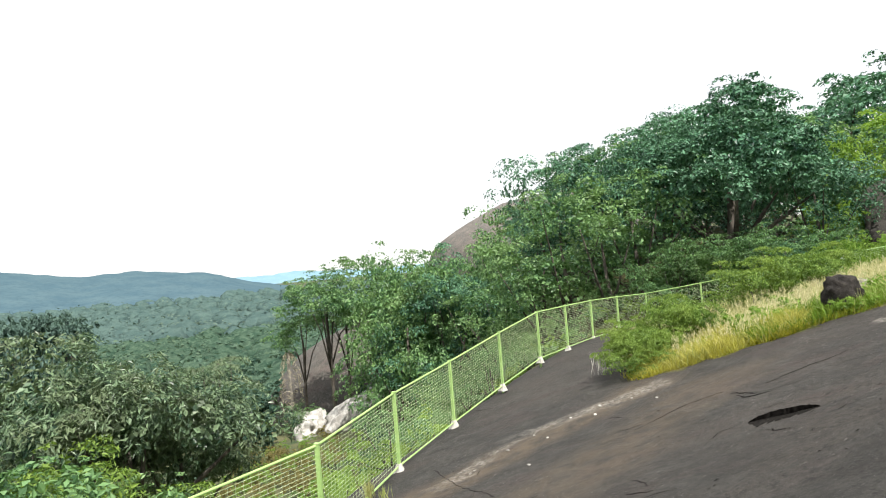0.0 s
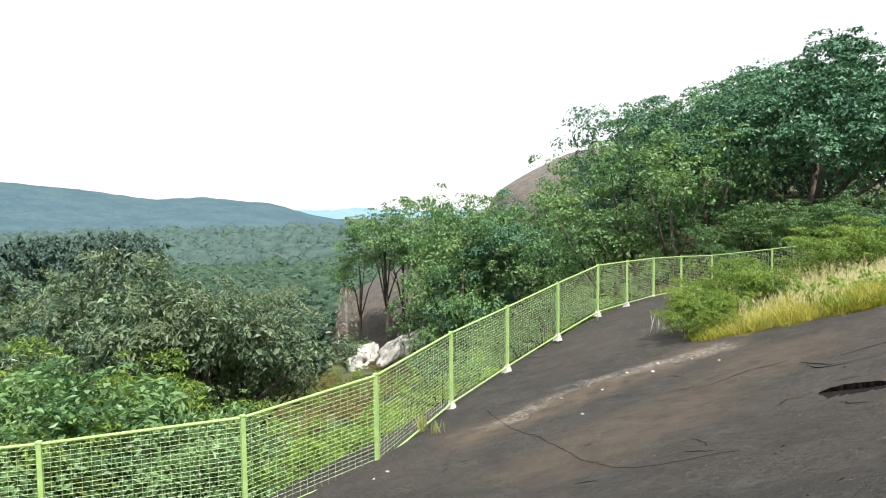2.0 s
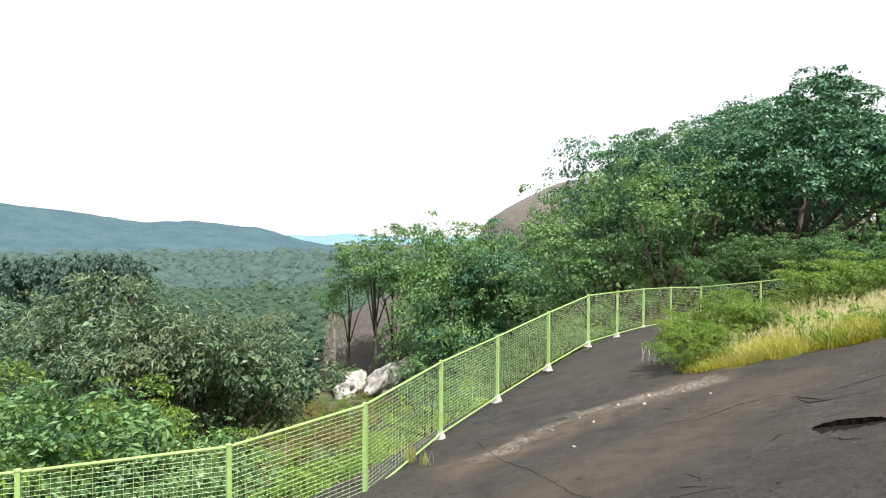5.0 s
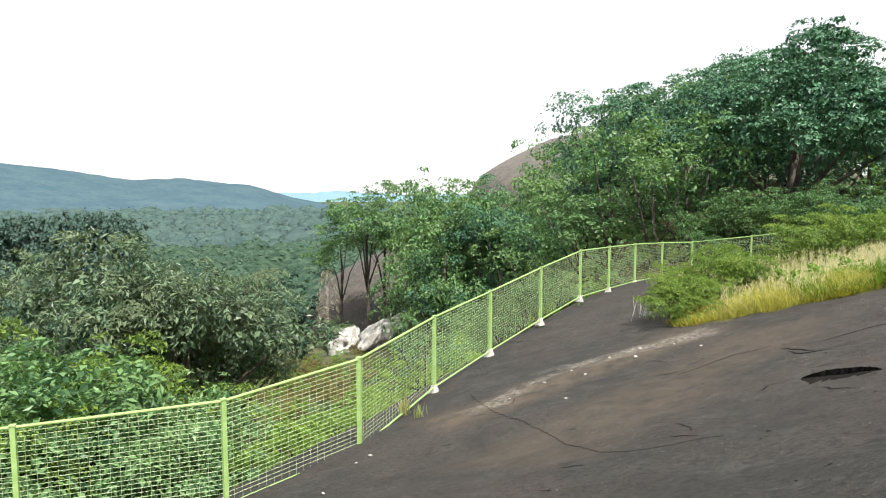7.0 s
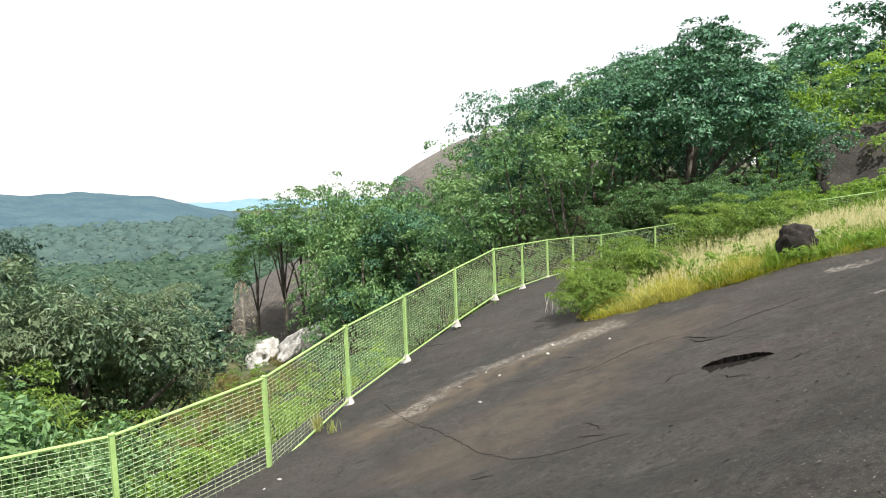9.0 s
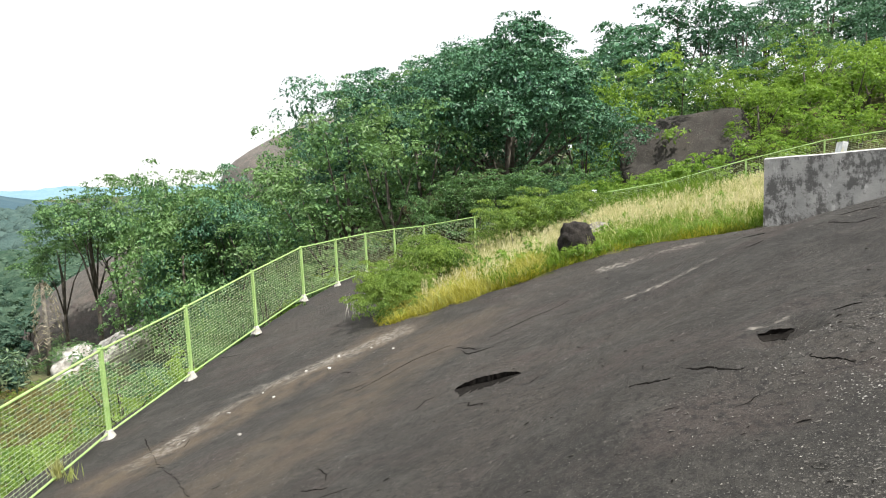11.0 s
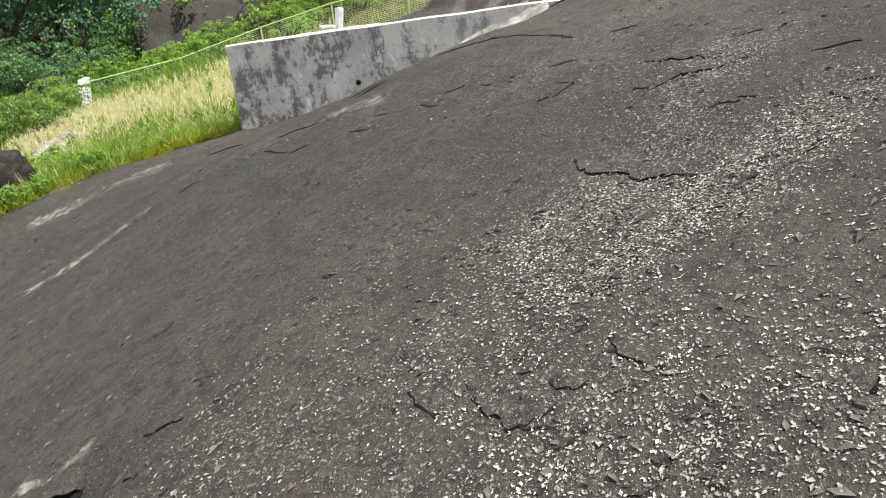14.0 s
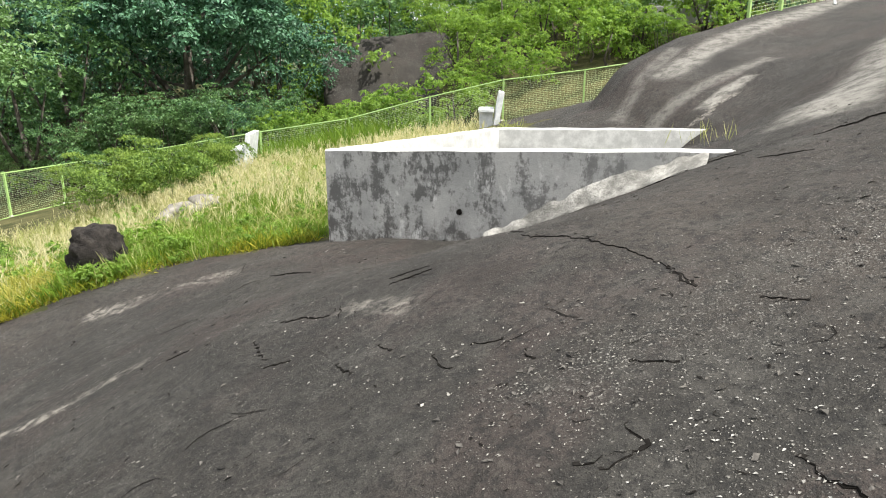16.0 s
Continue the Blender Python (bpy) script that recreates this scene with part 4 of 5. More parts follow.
trng = random.Random(11)
PROTO = {
    "dark": tree("broadleaf_tree", 1, "tall dark green broadleaf tree in dense hillside wood", 3.3, 8.2, 0.7, 18, 1.3, 640, 10, 0.17, LEAF_DARK, 0.20, 0.3, 0.50),
    "dark2": tree("broadleaf_tree", 2, "dense dark green broadleaf tree on wooded hillside", 3.0, 8.5, 0.6, 18, 1.25, 640, 10, 0.17, LEAF_DARK, 0.18, 0.3, 0.50),
    "mid": tree("leafy_tree", 3, "mid-green leafy tree on wooded slope", 3.0, 6.8, 0.6, 15, 1.15, 400, 9, 0.165, LEAF_MID, 0.15, 0.25, 0.48),
    "mid2": tree("leafy_tree", 4, "green slope tree with uneven crown", 2.6, 6.1, 0.6, 14, 1.0, 330, 9, 0.16, LEAF_MID, 0.14, 0.25, 0.48),
    "mango": tree("mango_tree", 5, "large olive-green mango tree with drooping leaves below the fence", 4.6, 6.6, 2.6, 24, 1.5, 1500, 12, 0.235, LEAF_OLIVE, 0.3, 0.55, 0.26, 0.42, 0.8),
    "far": tree("valley_tree", 9, "green tree in the valley below", 3.2, 5.0, 1.6, 10, 1.5, 110, 9, 0.62, LEAF_FAR, 0.2, 0.15, 0.6, 0.55),
    "stand": tree("valley_tree", 16, "dark rounded tree in a stand far down the valley", 3.6, 6.0, 1.2, 11, 1.7, 110, 9, 0.62, LEAF_STAND, 0.2, 0.15, 0.6, 0.55),
    "bright": tree("shrub", 6, "bright green leafy shrub on hillside", 1.5, 2.0, 0.4, 10, 0.6, 120, 8, 0.135, LEAF_BRIGHT, 0.06, 0.25, 0.45),
    "yellow": tree("pinnate_shrub", 7, "yellow-green shrub with pinnate leaves behind the fence", 2.5, 3.4, 0.5, 16, 0.8, 360, 12, 0.125, LEAF_YELLOW, 0.07, 0.4, 0.34),
    "back": tree("broadleaf_tree", 12, "dark green tree high on the wooded hill", 3.1, 7.6, 1.2, 17, 1.3, 360, 8, 0.25, LEAF_DARK, 0.2, 0.25, 0.55, 0.55),
    "lime": tree("leafy_tree", 14, "bright yellow-green leafy tree on the slope above the tank", 2.7, 4.9, 0.6, 15, 0.95, 300, 10, 0.155, LEAF_BRIGHT, 0.13, 0.25, 0.45),
    "scrub": tree("dry_shrub", 15, "half-dry brownish shrub in the ravine", 1.5, 1.7, 0.3, 9, 0.6, 90, 12, 0.17, LEAF_BROWN, 0.05, 0.2, 0.4),
    "weed": tree("weed", 13, "small green weed in dry grass", 1.3, 1.6, 0.2, 7, 0.7, 36, 9, 0.30, LEAF_BRIGHT, 0.05, 0.2, 0.4),
    "thicket": tree("leafy_shrub", 10, "dense mid-green shrub behind the fence", 2.5, 3.4, 0.5, 16, 0.8, 330, 11, 0.125, LEAF_MID, 0.07, 0.3, 0.45),
    "fern": tree("feathery_shrub", 8, "low feathery olive-green shrub growing on the rock edge", 1.7, 1.2, 0.3, 20, 0.5, 560, 18, 0.075, LEAF_FERN, 0.05, 0.0, 0.40, 0.7, 0.32),
}
USED = set()


def plant(kind, x, y, s=1.0, rz=None, sz=None, sink=0.1, dz=0.0):
    m = at(x, y, trng.uniform(0, 360) if rz is None else rz, s, sink, dz, sz)
    if kind not in USED:
        USED.add(kind)
        return first(PROTO[kind], m)
    return again(PROTO[kind], m)


def polar(eye, az, d):
    return eye[0] + d * math.sin(radians(az)), eye[1] + d * math.cos(radians(az))


EYE = (0.43, 0.23)
TALL = {k: max(v.co.z for c in ob.children if c.name.startswith("crown") for v in c.data.vertices) * 0.98 for k, ob in PROTO.items()}


def plant_up_to(kind, az, d, rise, wide=1.0):
    """A tree whose top stands at that angle above level, seen from where the walk begins."""
    x, y = polar(EYE, az, d)
    want = 1.74 + d * math.tan(radians(rise)) - at_land(x, y)
    sz = max(want / TALL[kind], 0.35)
    return plant(kind, x, y, min(max(sz * wide, 0.5), 2.0), None, sz)


# the height of the wood's skyline along the hill, in degrees
SKY_AZ = [-21.5, -17.4, -12.4, -9.4, -7.5, -2.6, 0.4, 2.8, 8.7, 13.8, 18, 23.6, 26, 31, 36, 41, 47, 52, 60]
SKY_UP = [-0.5, 0.9, -0.4, 1.8, 1.0, -0.2, 4.2, 8.3, 8.9, 10.4, 11.0, 9.4, 10.4, 11.6, 11.8, 12.0, 13.4, 14.8, 15.5]


def skyline(az):
    return float(np.interp(az, SKY_AZ, SKY_UP))


# the great tree: a broad dark crown with a smaller round head standing over it
def great_lobes(rng):
    lobes = [((0, 0, 6.2), (4.4, 3.8, 4.2))]
    for i in range(34):
        z = (i + 0.5) / 34 * 1.05 - 0.1
        a, w = i * 2.4, math.sqrt(max(0.05, 1 - z * z))
        r = rng.uniform(1.2, 2.0)
        lobes.append(((5.0 * w * math.cos(a), 4.4 * w * math.sin(a), 5.6 + 4.5 * z), (r, r, r * 0.62)))
    for i in range(8):
        a = i * 2.4
        w = 1.7 if i < 5 else 0.7
        r = rng.uniform(0.95, 1.35)
        lobes.append(((1.3 + w * math.cos(a), w * math.sin(a), 10.6 + (0.4 if i < 5 else 1.35)), (r, r, r * 0.6)))
    return lobes


great = tree("great_tree", 41, "large dark green broadleaf tree with layered crown over the wood", 5, 10, 2.6, 0, 1, 2300, 11, 0.25, LEAF_DARK, 0.42, 0.3, 0.50, 0.48, 0.5, great_lobes(np.random.default_rng(41)))
gt = polar(EYE, 18.3, 45)
great_top = max(v.co.z for c in great.children if c.name.startswith("crown") for v in c.data.vertices)
first(great, pose(*gt, 1.74 + 45 * math.tan(radians(12.8)) - great_top, 0, 0, -18.3))
plant_up_to("dark2", 13.0, 47, 9.6, 0.95)
plant_up_to("mid", 17.5, 39.5, -0.6, 1.1)
plant_up_to("mid2", 20.5, 39.8, -0.2, 1.2)
plant_up_to("mid", 10.6, 43, 7.0, 1.0)
plant_up_to("mid2", 8.0, 42, 5.2, 1.1)
plant_up_to("mid", 4.6, 43, 5.6, 1.1)
plant_up_to("mid2", 2.4, 44, 4.0, 1.0)
plant_up_to("dark", 4.3, 58, 8.1, 0.85)
plant_up_to("dark2", 6.6, 57, 8.7, 0.8)
plant_up_to("dark", 8.9, 56, 9.0, 0.8)
plant_up_to("dark2", 11.4, 56, 9.7, 0.8)
plant_up_to("mid", -9.2, 72, 2.0, 0.7)
plant_up_to("dark2", -7.4, 74, 1.5, 0.65)
plant_up_to("mid2", -5.2, 68, 1.1, 0.8)
plant_up_to("dark2", 1.3, 58, 5.6, 0.5)
for i in range(11):
    plant_up_to(trng.choice(["mid2", "dark2", "mid"]), 10.5 + i * 1.35, trng.uniform(40.2, 41.5), trng.uniform(-1.8, 1.3), 1.1)
plant_up_to("mid", -1.2, 47, -0.4, 1.0)
plant_up_to("dark2", 24.3, 46, 8.0, 1.0)
# rows up the hill behind them
for i in range(35):
    az = 5.4 + i * 2.05 + trng.uniform(-0.8, 0.8)
    if az < 27:
        plant_up_to(trng.choice(["dark", "dark2", "back", "mid"]), az, trng.uniform(54, 66), skyline(az) - trng.uniform(0.0, 2.4), 1.05)
    else:
        plant_up_to(trng.choice(["lime", "mid", "dark2", "mid"]), az, trng.uniform(52, 62), skyline(az) - trng.uniform(1.6, 4.2), 1.15)
for i in range(34):
    az = 6.4 + i * 2.1 + trng.uniform(-1, 1)
    plant_up_to("back", az, trng.uniform(72, 86), skyline(az) + (0.9 if az > 24 else 0.0) - trng.uniform(-0.3, 0.7), 1.1)
for kind, az, d, up in (("mid2", 50.6, 42, 8.0), ("dark2", 54.4, 43.5, 12.5), ("dark", 56.4, 43, 13.0), ("dark", 48.8, 50, 11.0), ("lime", 52.6, 40.5, 6.3), ("lime", 51.6, 41, 5.6)):
    plant_up_to(kind, az, d, up, 0.8)
# understorey behind the far fence
for i in range(36):
    az = -6 + i * 0.98 + trng.uniform(-0.5, 0.5)
    x, y = polar(EYE, az, trng.uniform(39, 42))
    if ((x - 14.8) * 0.527 + (y - 31.0) * 0.85 > 1.2 or az < 8) and not 25 < az < 36:
        plant(trng.choice(["mid2", "bright", "bright", "mid"]), x, y, trng.uniform(0.4, 0.75) if az < 25 else trng.uniform(0.45, 0.8))
# bright shrubs on the slope above the tank
for i in range(88):
    az = trng.uniform(24, 58)
    d = trng.uniform(35, 56)
    x, y = polar(EYE, az, d)
    if (x - 14.8) * 0.527 + (y - 31.0) * 0.85 < 1.4 or math.dist((x, y), (25.0, 37.6)) < 6.0 or math.dist((x, y), (28.6, 36.8)) < 1.2 or (az < 34 and d < 45) or (50.8 < az < 54.2 and d > 37):
        continue
    plant("bright", x, y, trng.uniform(0.8, 1.3) if d < 44 else trng.uniform(1.1, 1.8))
for az, d, s in ((37.5, 46, 0.8), (40.5, 49, 0.95), (43.5, 45, 0.85), (46.5, 48, 0.9), (49.0, 45, 0.8), (36.0, 52, 0.9), (39.0, 54, 1.0), (55.5, 47, 0.9), (58, 44, 0.8), (29, 54, 0.9), (32, 55, 0.9)):
    plant("lime", *polar(EYE, az, d), s)
for i in range(16):
    az = 24.6 + i * 0.62
    plant_up_to("bright", az, trng.uniform(37.5, 39.5), -0.6 + max(0.0, az - 28.5) * 0.35 + trng.uniform(-0.5, 0.5), 0.9)
for i in range(14):
    x, y = 20.5 + i * 0.65 + trng.uniform(-0.3, 0.3), 36.4 - i * 0.1 + trng.uniform(-0.8, 0.8)
    plant("bright", x, y, trng.uniform(0.5, 0.85))
for i in range(26):
    x, y = 17 + i * 0.45 + trng.uniform(-0.4, 0.4), 36 - i * 0.28 + trng.uniform(-1.2, 1.2)
    if (x - 14.8) * 0.527 + (y - 31.0) * 0.85 > 1.2:
        plant("bright", x, y, trng.uniform(0.4, 0.65))
# trees on the shoulder beyond the fence, with tall bare trunks
tall = tree("tall_tree", 21, "tall tree with bare pale trunk and wide spreading crown", 5.0, 7.0, 12.0, 19, 1.6, 640, 10, 0.27, LEAF_MID, 0.2, 0.25, 0.45, 0.5, 0.5)
first(tall, at(*polar(EYE, -17.0, 88), 10, 1.22, 0.5))
again(tall, at(*polar(EYE, -15.4, 90), 130, 1.02, 0.5))
again(tall, at(*polar(EYE, -19.3, 92), 250, 0.98, 0.5))
again(tall, at(*polar(EYE, -13.2, 86), 40, 1.06, 0.5))
for i in range(34):
    az = -11.8 + i * 0.40 + trng.uniform(-0.3, 0.3)
    d = trng.uniform(60, 84)
    plant_up_to(trng.choice(["mid", "mid2", "dark", "mid"]), az, d, skyline(az) - trng.uniform(0.0, 5.0), 0.8)
for i in range(28):
    az = -9.5 + i * 0.43
    plant(trng.choice(["mid", "mid2", "bright", "mid2"]), *polar(EYE, az, trng.uniform(43, 58)), trng.uniform(0.5, 0.9))
# low scrub round the bleached boulders
for i in range(34):
    az, d = trng.uniform(-24.5, -15.5), trng.uniform(58, 71)
    plant(trng.choice(["bright", "bright", "scrub", "scrub"]), *polar(EYE, az, d), trng.uniform(0.35, 0.6))
for i in range(10):
    plant("mid2", *polar(EYE, trng.uniform(-22, -15), trng.uniform(86, 96)), trng.uniform(0.4, 0.7))
for i in range(20):
    plant(trng.choice(["scrub", "bright", "scrub"]), *polar(EYE, trng.uniform(-27.5, -19.5), trng.uniform(42, 60)), trng.uniform(0.5, 0.85))
for i in range(34):
    plant(trng.choice(["scrub", "bright", "scrub"]), *polar(EYE, trng.uniform(-27, -17.5), trng.uniform(50, 68)), trng.uniform(0.4, 0.75))
for i in range(40):
    plant(trng.choice(["scrub", "scrub", "bright"]), *polar(EYE, trng.uniform(-25.5, -17), trng.uniform(60, 82)), trng.uniform(0.4, 0.75))
# mango trees and scrub in the dip left of the fence
plant_up_to("mango", -33.4, 34, -2.9, 1.0)
plant_up_to("mango", -39.6, 35, -3.5, 1.0)
plant_up_to("mango", -29.6, 38, -8.2, 0.75)
plant_up_to("mango", -46.5, 36, -4.2, 1.0)
for i in range(52):
    az = trng.uniform(-58, -27)
    d = trng.uniform(14, 22)
    x, y = polar(EYE, az, d)
    if (x + 3.0) * -0.917 + (y - 10.6) * 0.398 > 3.0:
        up = float(np.interp(az, [-46, -40, -36, -32, -28], [-10.2, -12.0, -15.2, -18.5, -21.0])) - trng.uniform(0, 5)
        plant_up_to("yellow" if trng.random() < 0.33 else "thicket", az, d, up, 1.0)
for i in range(60):
    az = trng.uniform(-33, -10)
    d = trng.uniform(19, 62)
    x, y = polar(EYE, az, d)
    if (x + 3.0) * -0.917 + (y - 10.6) * 0.398 > 3.2 and not (-24 < az < -14 and d > 42):
        plant(trng.choice(["bright", "bright", "scrub", "scrub", "mid2"]), x, y, trng.uniform(0.3, 0.55) if d < 40 else trng.uniform(0.45, 0.9))
for i in range(50):
    x, y = polar(EYE, trng.uniform(-32, -8), trng.uniform(15, 36))
    if (x + 3.0) * -0.917 + (y - 10.6) * 0.398 > 2.9:
        plant("bright", x, y, trng.uniform(0.45, 0.8))
for i in range(40):
    az, d = trng.uniform(-34, -12), trng.uniform(60, 120)
    if not (-23 < az < -13.5 and d < 92):
        plant(trng.choice(["bright", "far", "far", "bright"]), *polar(EYE, az, d), trng.uniform(0.4, 0.9))
for i in range(46):
    az = trng.uniform(-54, -20)
    plant("far", *polar(EYE, az, trng.uniform(95, 190)), trng.uniform(0.9, 1.5))


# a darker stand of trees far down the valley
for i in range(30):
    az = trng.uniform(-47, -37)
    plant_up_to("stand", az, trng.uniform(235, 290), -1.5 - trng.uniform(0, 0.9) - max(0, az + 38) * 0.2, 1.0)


# ---- feathery shrubs at the rock's edge ----
for x, y, s, sz in ((3.35, 16.7, 0.5, 0.85), (4.1, 16.5, 0.42, 0.7), (3.7, 17.6, 0.62, 0.95), (4.5, 18.3, 0.75, 1.2), (5.2, 19.0, 0.6, 1.0), (8.4, 22.6, 0.85, 1.2), (9.7, 22.3, 0.85, 1.25), (10.7, 22.6, 0.62, 1.15)):
    plant("fern", x, y, s, None, sz, 0.22)


# small green weeds in the grass by the tank
for i in range(44):
    x = trng.uniform(7.0, 10.4)
    plant("weed", x, float(np.interp(x, [7.3, 9.0, 10.2], [13.5, 12.9, 12.4])) + trng.uniform(0.15, 1.8), trng.uniform(0.10, 0.2), None, None, 0.02)
for i in range(46):
    x = trng.uniform(4.2, 12.5)
    plant("weed", x, trng.uniform(15.2, 20.5), trng.uniform(0.12, 0.3), None, None, 0.02)


# ---- grass ----
def grass(name, label, n, where, h, mat, seed, lean=0.35, ratio=0.035):
    rng = np.random.default_rng(seed)
    x, y = where(rng, n)
    drift = np.sin(x * 1.1 + 1.9 * np.sin(y * 0.8) + seed * 2) * np.sin(y * 1.4 + x * 0.4 + seed)
    ok = (inside_grass(x, y) > rng.uniform(0.0, 0.25, len(x))) & (drift > rng.uniform(-1.6, 0.5, len(x)))
    x, y = x[ok], y[ok]
    z = land(x, y)
    clump = 0.5 + 0.5 * np.sin(x * 2.7 + 1.7 * np.sin(y * 2.1) + seed) * np.sin(y * 3.3 + 1.3 * np.sin(x * 1.7 + seed))
    hh = h * rng.uniform(0.4, 1.25, len(x)) * (0.55 + 0.65 * clump)
    d = np.stack([rng.normal(0, lean, len(x)), rng.normal(0, lean, len(x)), np.ones(len(x))], 1)
    d /= np.linalg.norm(d, axis=1, keepdims=True)
    b = np.cross(d, rng.normal(0, 1, (len(x), 3)))
    b /= np.linalg.norm(b, axis=1, keepdims=True)
    root = np.stack([x, y, z - 0.03], 1)
    w = (hh * ratio)[:, None] + 0.0015
    bend = np.stack([rng.normal(0, 0.16, len(x)), rng.normal(0, 0.16, len(x)), -np.abs(rng.normal(0, 0.1, len(x)))], 1) * hh[:, None]
    v = np.stack([root - b * w * 0.6, root + b * w * 0.6, root + d * hh[:, None] * 0.55 + b * w, root + d * hh[:, None] + bend, root + d * hh[:, None] * 0.55 - b * w], 1).reshape(-1, 3)
    k = np.arange(len(x))[:, None] * 5
    me = bpy.data.meshes.new(name)
    quads, tris = k + np.array([[0, 1, 2, 4]]), k + np.array([[4, 2, 3]])
    me.vertices.add(len(v))
    me.vertices.foreach_set("co", v.astype(np.float32).ravel())
    loops = np.concatenate([quads.ravel(), tris.ravel()]).astype(np.int32)
    me.loops.add(len(loops))
    me.loops.foreach_set("vertex_index", loops)
    me.polygons.add(2 * len(x))
    me.polygons.foreach_set("loop_start", np.concatenate([np.arange(len(x)) * 4, len(x) * 4 + np.arange(len(x)) * 3]).astype(np.int32))
    me.materials.append(mat)
    me.update(calc_edges=True)
    tagged(new(name, me), label, "grass", kind="stuff")


def strip(x0, x1, y0, y1):
    return lambda rng, n: (rng.uniform(x0, x1, n), rng.uniform(y0, y1, n))


def edge_band(lo, hi):
    def f(rng, n):
        x = rng.uniform(2.6, 10.0, n)
        e = np.interp(x, [2.4, 3.4, 5.3, 7.3, 9.0, 10.2], [17.6, 15.6, 14.5, 13.5, 12.9, 12.2])
        return x, e + rng.uniform(lo, hi, n) ** 1.3
    return f


grass("dry_grass", "tall dry straw-coloured grass beside the rock", 58000, strip(4, 16, 13, 24), 0.46, GRASS_DRY, 1, 0.45, 0.010)
grass("tall_grass", "high pale grass near the far fence", 22000, strip(9, 27, 19, 31), 0.6, GRASS_DRY, 2, 0.45, 0.014)
grass("golden_grass", "golden dry grass in front of the feathery shrubs", 20000, strip(3.4, 6.8, 14.3, 18.0), 0.46, GRASS_GOLD, 6, 0.45, 0.011)
grass("yellow_grass", "short yellow-green grass along rock edge", 26000, edge_band(0.0, 1.3), 0.24, GRASS_YELLOW, 3, 0.6, 0.02)
grass("green_grass", "fresh green grass along rock edge by tank", 36000, strip(5.6, 11.5, 12.2, 17.0), 0.42, GRASS_GREEN, 4, 0.5, 0.016)
grass("fence_grass", "lush green grass along the far fence", 22000, strip(14, 28, 22, 32), 1.0, GRASS_GREEN, 5, 0.4, 0.02)


def seed_heads(n, seed):
    """Feathery pale plumes that stand over the dry grass in loose drifts."""
    rng = np.random.default_rng(seed)
    x, y = rng.uniform(4.2, 15, n * 3), rng.uniform(13, 23, n * 3)
    drift = np.sin(x * 1.3 + np.sin(y * 0.9) * 2) * np.sin(y * 1.6 + x * 0.5)
    ok = (inside_grass(x, y) > 0.5) & (drift > rng.uniform(-0.5, 0.9, n * 3))
    x, y = x[ok][:n], y[ok][:n]
    p = np.stack([x, y, land(x, y) + rng.uniform(0.28, 0.62, len(x))], 1)
    per = 7
    c = np.repeat(p, per, 0) + rng.normal(0, 1, (len(p) * per, 3)) * np.array([0.02, 0.02, 0.06])
    way = np.tile(np.array([0.0, 0.0, 2.2]), (len(c), 1)) + rng.normal(0, 0.6, (len(c), 3))
    v, q = leaves_np(rng, c, way, 0.11, 0.10, 0.1, 0.0, 0.2)
    tagged(new("grass_plumes", mesh_np("grass_plumes", v, q, PLUME)), "pale feathery seed heads over the dry grass", "grass", kind="stuff")


PLUME = leaf_material("pale_seed_head", (0.42, 0.37, 0.22), (0.66, 0.60, 0.42), 0.8, 0.45)
seed_heads(3600, 71)


# ---- small clutter on the rock ----
PEBBLES = [(0.75, 13.6), (1.55, 14.05), (2.2, 14.3), (2.85, 14.05), (0.2, 13.0), (-0.45, 12.4), (1.0, 12.9), (2.0, 13.4), (-2.74, 8.4), (-2.6, 10.2), (-2.75, 9.9), (3.2, 13.2), (0.6, 11.3)]
for i, (x, y) in enumerate(PEBBLES):
    s = 0.016 + 0.02 * ((i * 7) % 5) / 5
    ob = tagged(new("pebble", rock_mesh("pebble", (s * 1.5, s, s * 0.6), ROCK_WHITE, i, sub=2, rough=0.4)), "small pale loose stone lying on dark rock", "stone", "loose stones")
    ob.matrix_world = pose(x, y, ground_z(x, y) + s * 0.3, 0, 0, i * 40)


def tuft(name, label, x, y, n, h, mat, seed, spread=0.12):
    rng = np.random.default_rng(seed)
    root = np.stack([x + rng.normal(0, spread * 0.4, n), y + rng.normal(0, spread * 0.4, n), np.full(n, ground_z(x, y) + h * 0.42)], 1)
    way = np.stack([rng.normal(0, 0.45, n), rng.normal(0, 0.45, n), np.full(n, 3.0)], 1)
    root[:, :2] += way[:, :2] * h * 0.13
    v, q = leaves_np(rng, root, way, h, 0.035, 0.1, 0, 0.2)
    tagged(new(name, mesh_np(name, v, q, mat)), label, "grass", kind="stuff")


tuft("dry_tuft", "small dry grass tuft at the foot of a fence post", -2.75, 13.2, 70, 0.42, GRASS_DRY, 61)
tuft("dry_tuft", "small dry grass tuft in a rock crack", -2.3, 12.6, 40, 0.3, GRASS_DRY, 62)
tuft("dry_stalks", "bleached dry stalks standing at the shrub's edge", 2.75, 18.6, 26, 0.75, MORTAR, 63, 0.3)
tuft("dry_stalks", "dry stalks beside the tank's buried corner", 13.5, 8.6, 14, 0.28, GRASS_DRY, 64, 0.5)
tuft("dry_stalks", "dry stalks in the gully behind the tank", 15.2, 9.9, 16, 0.3, GRASS_DRY, 65, 0.6)


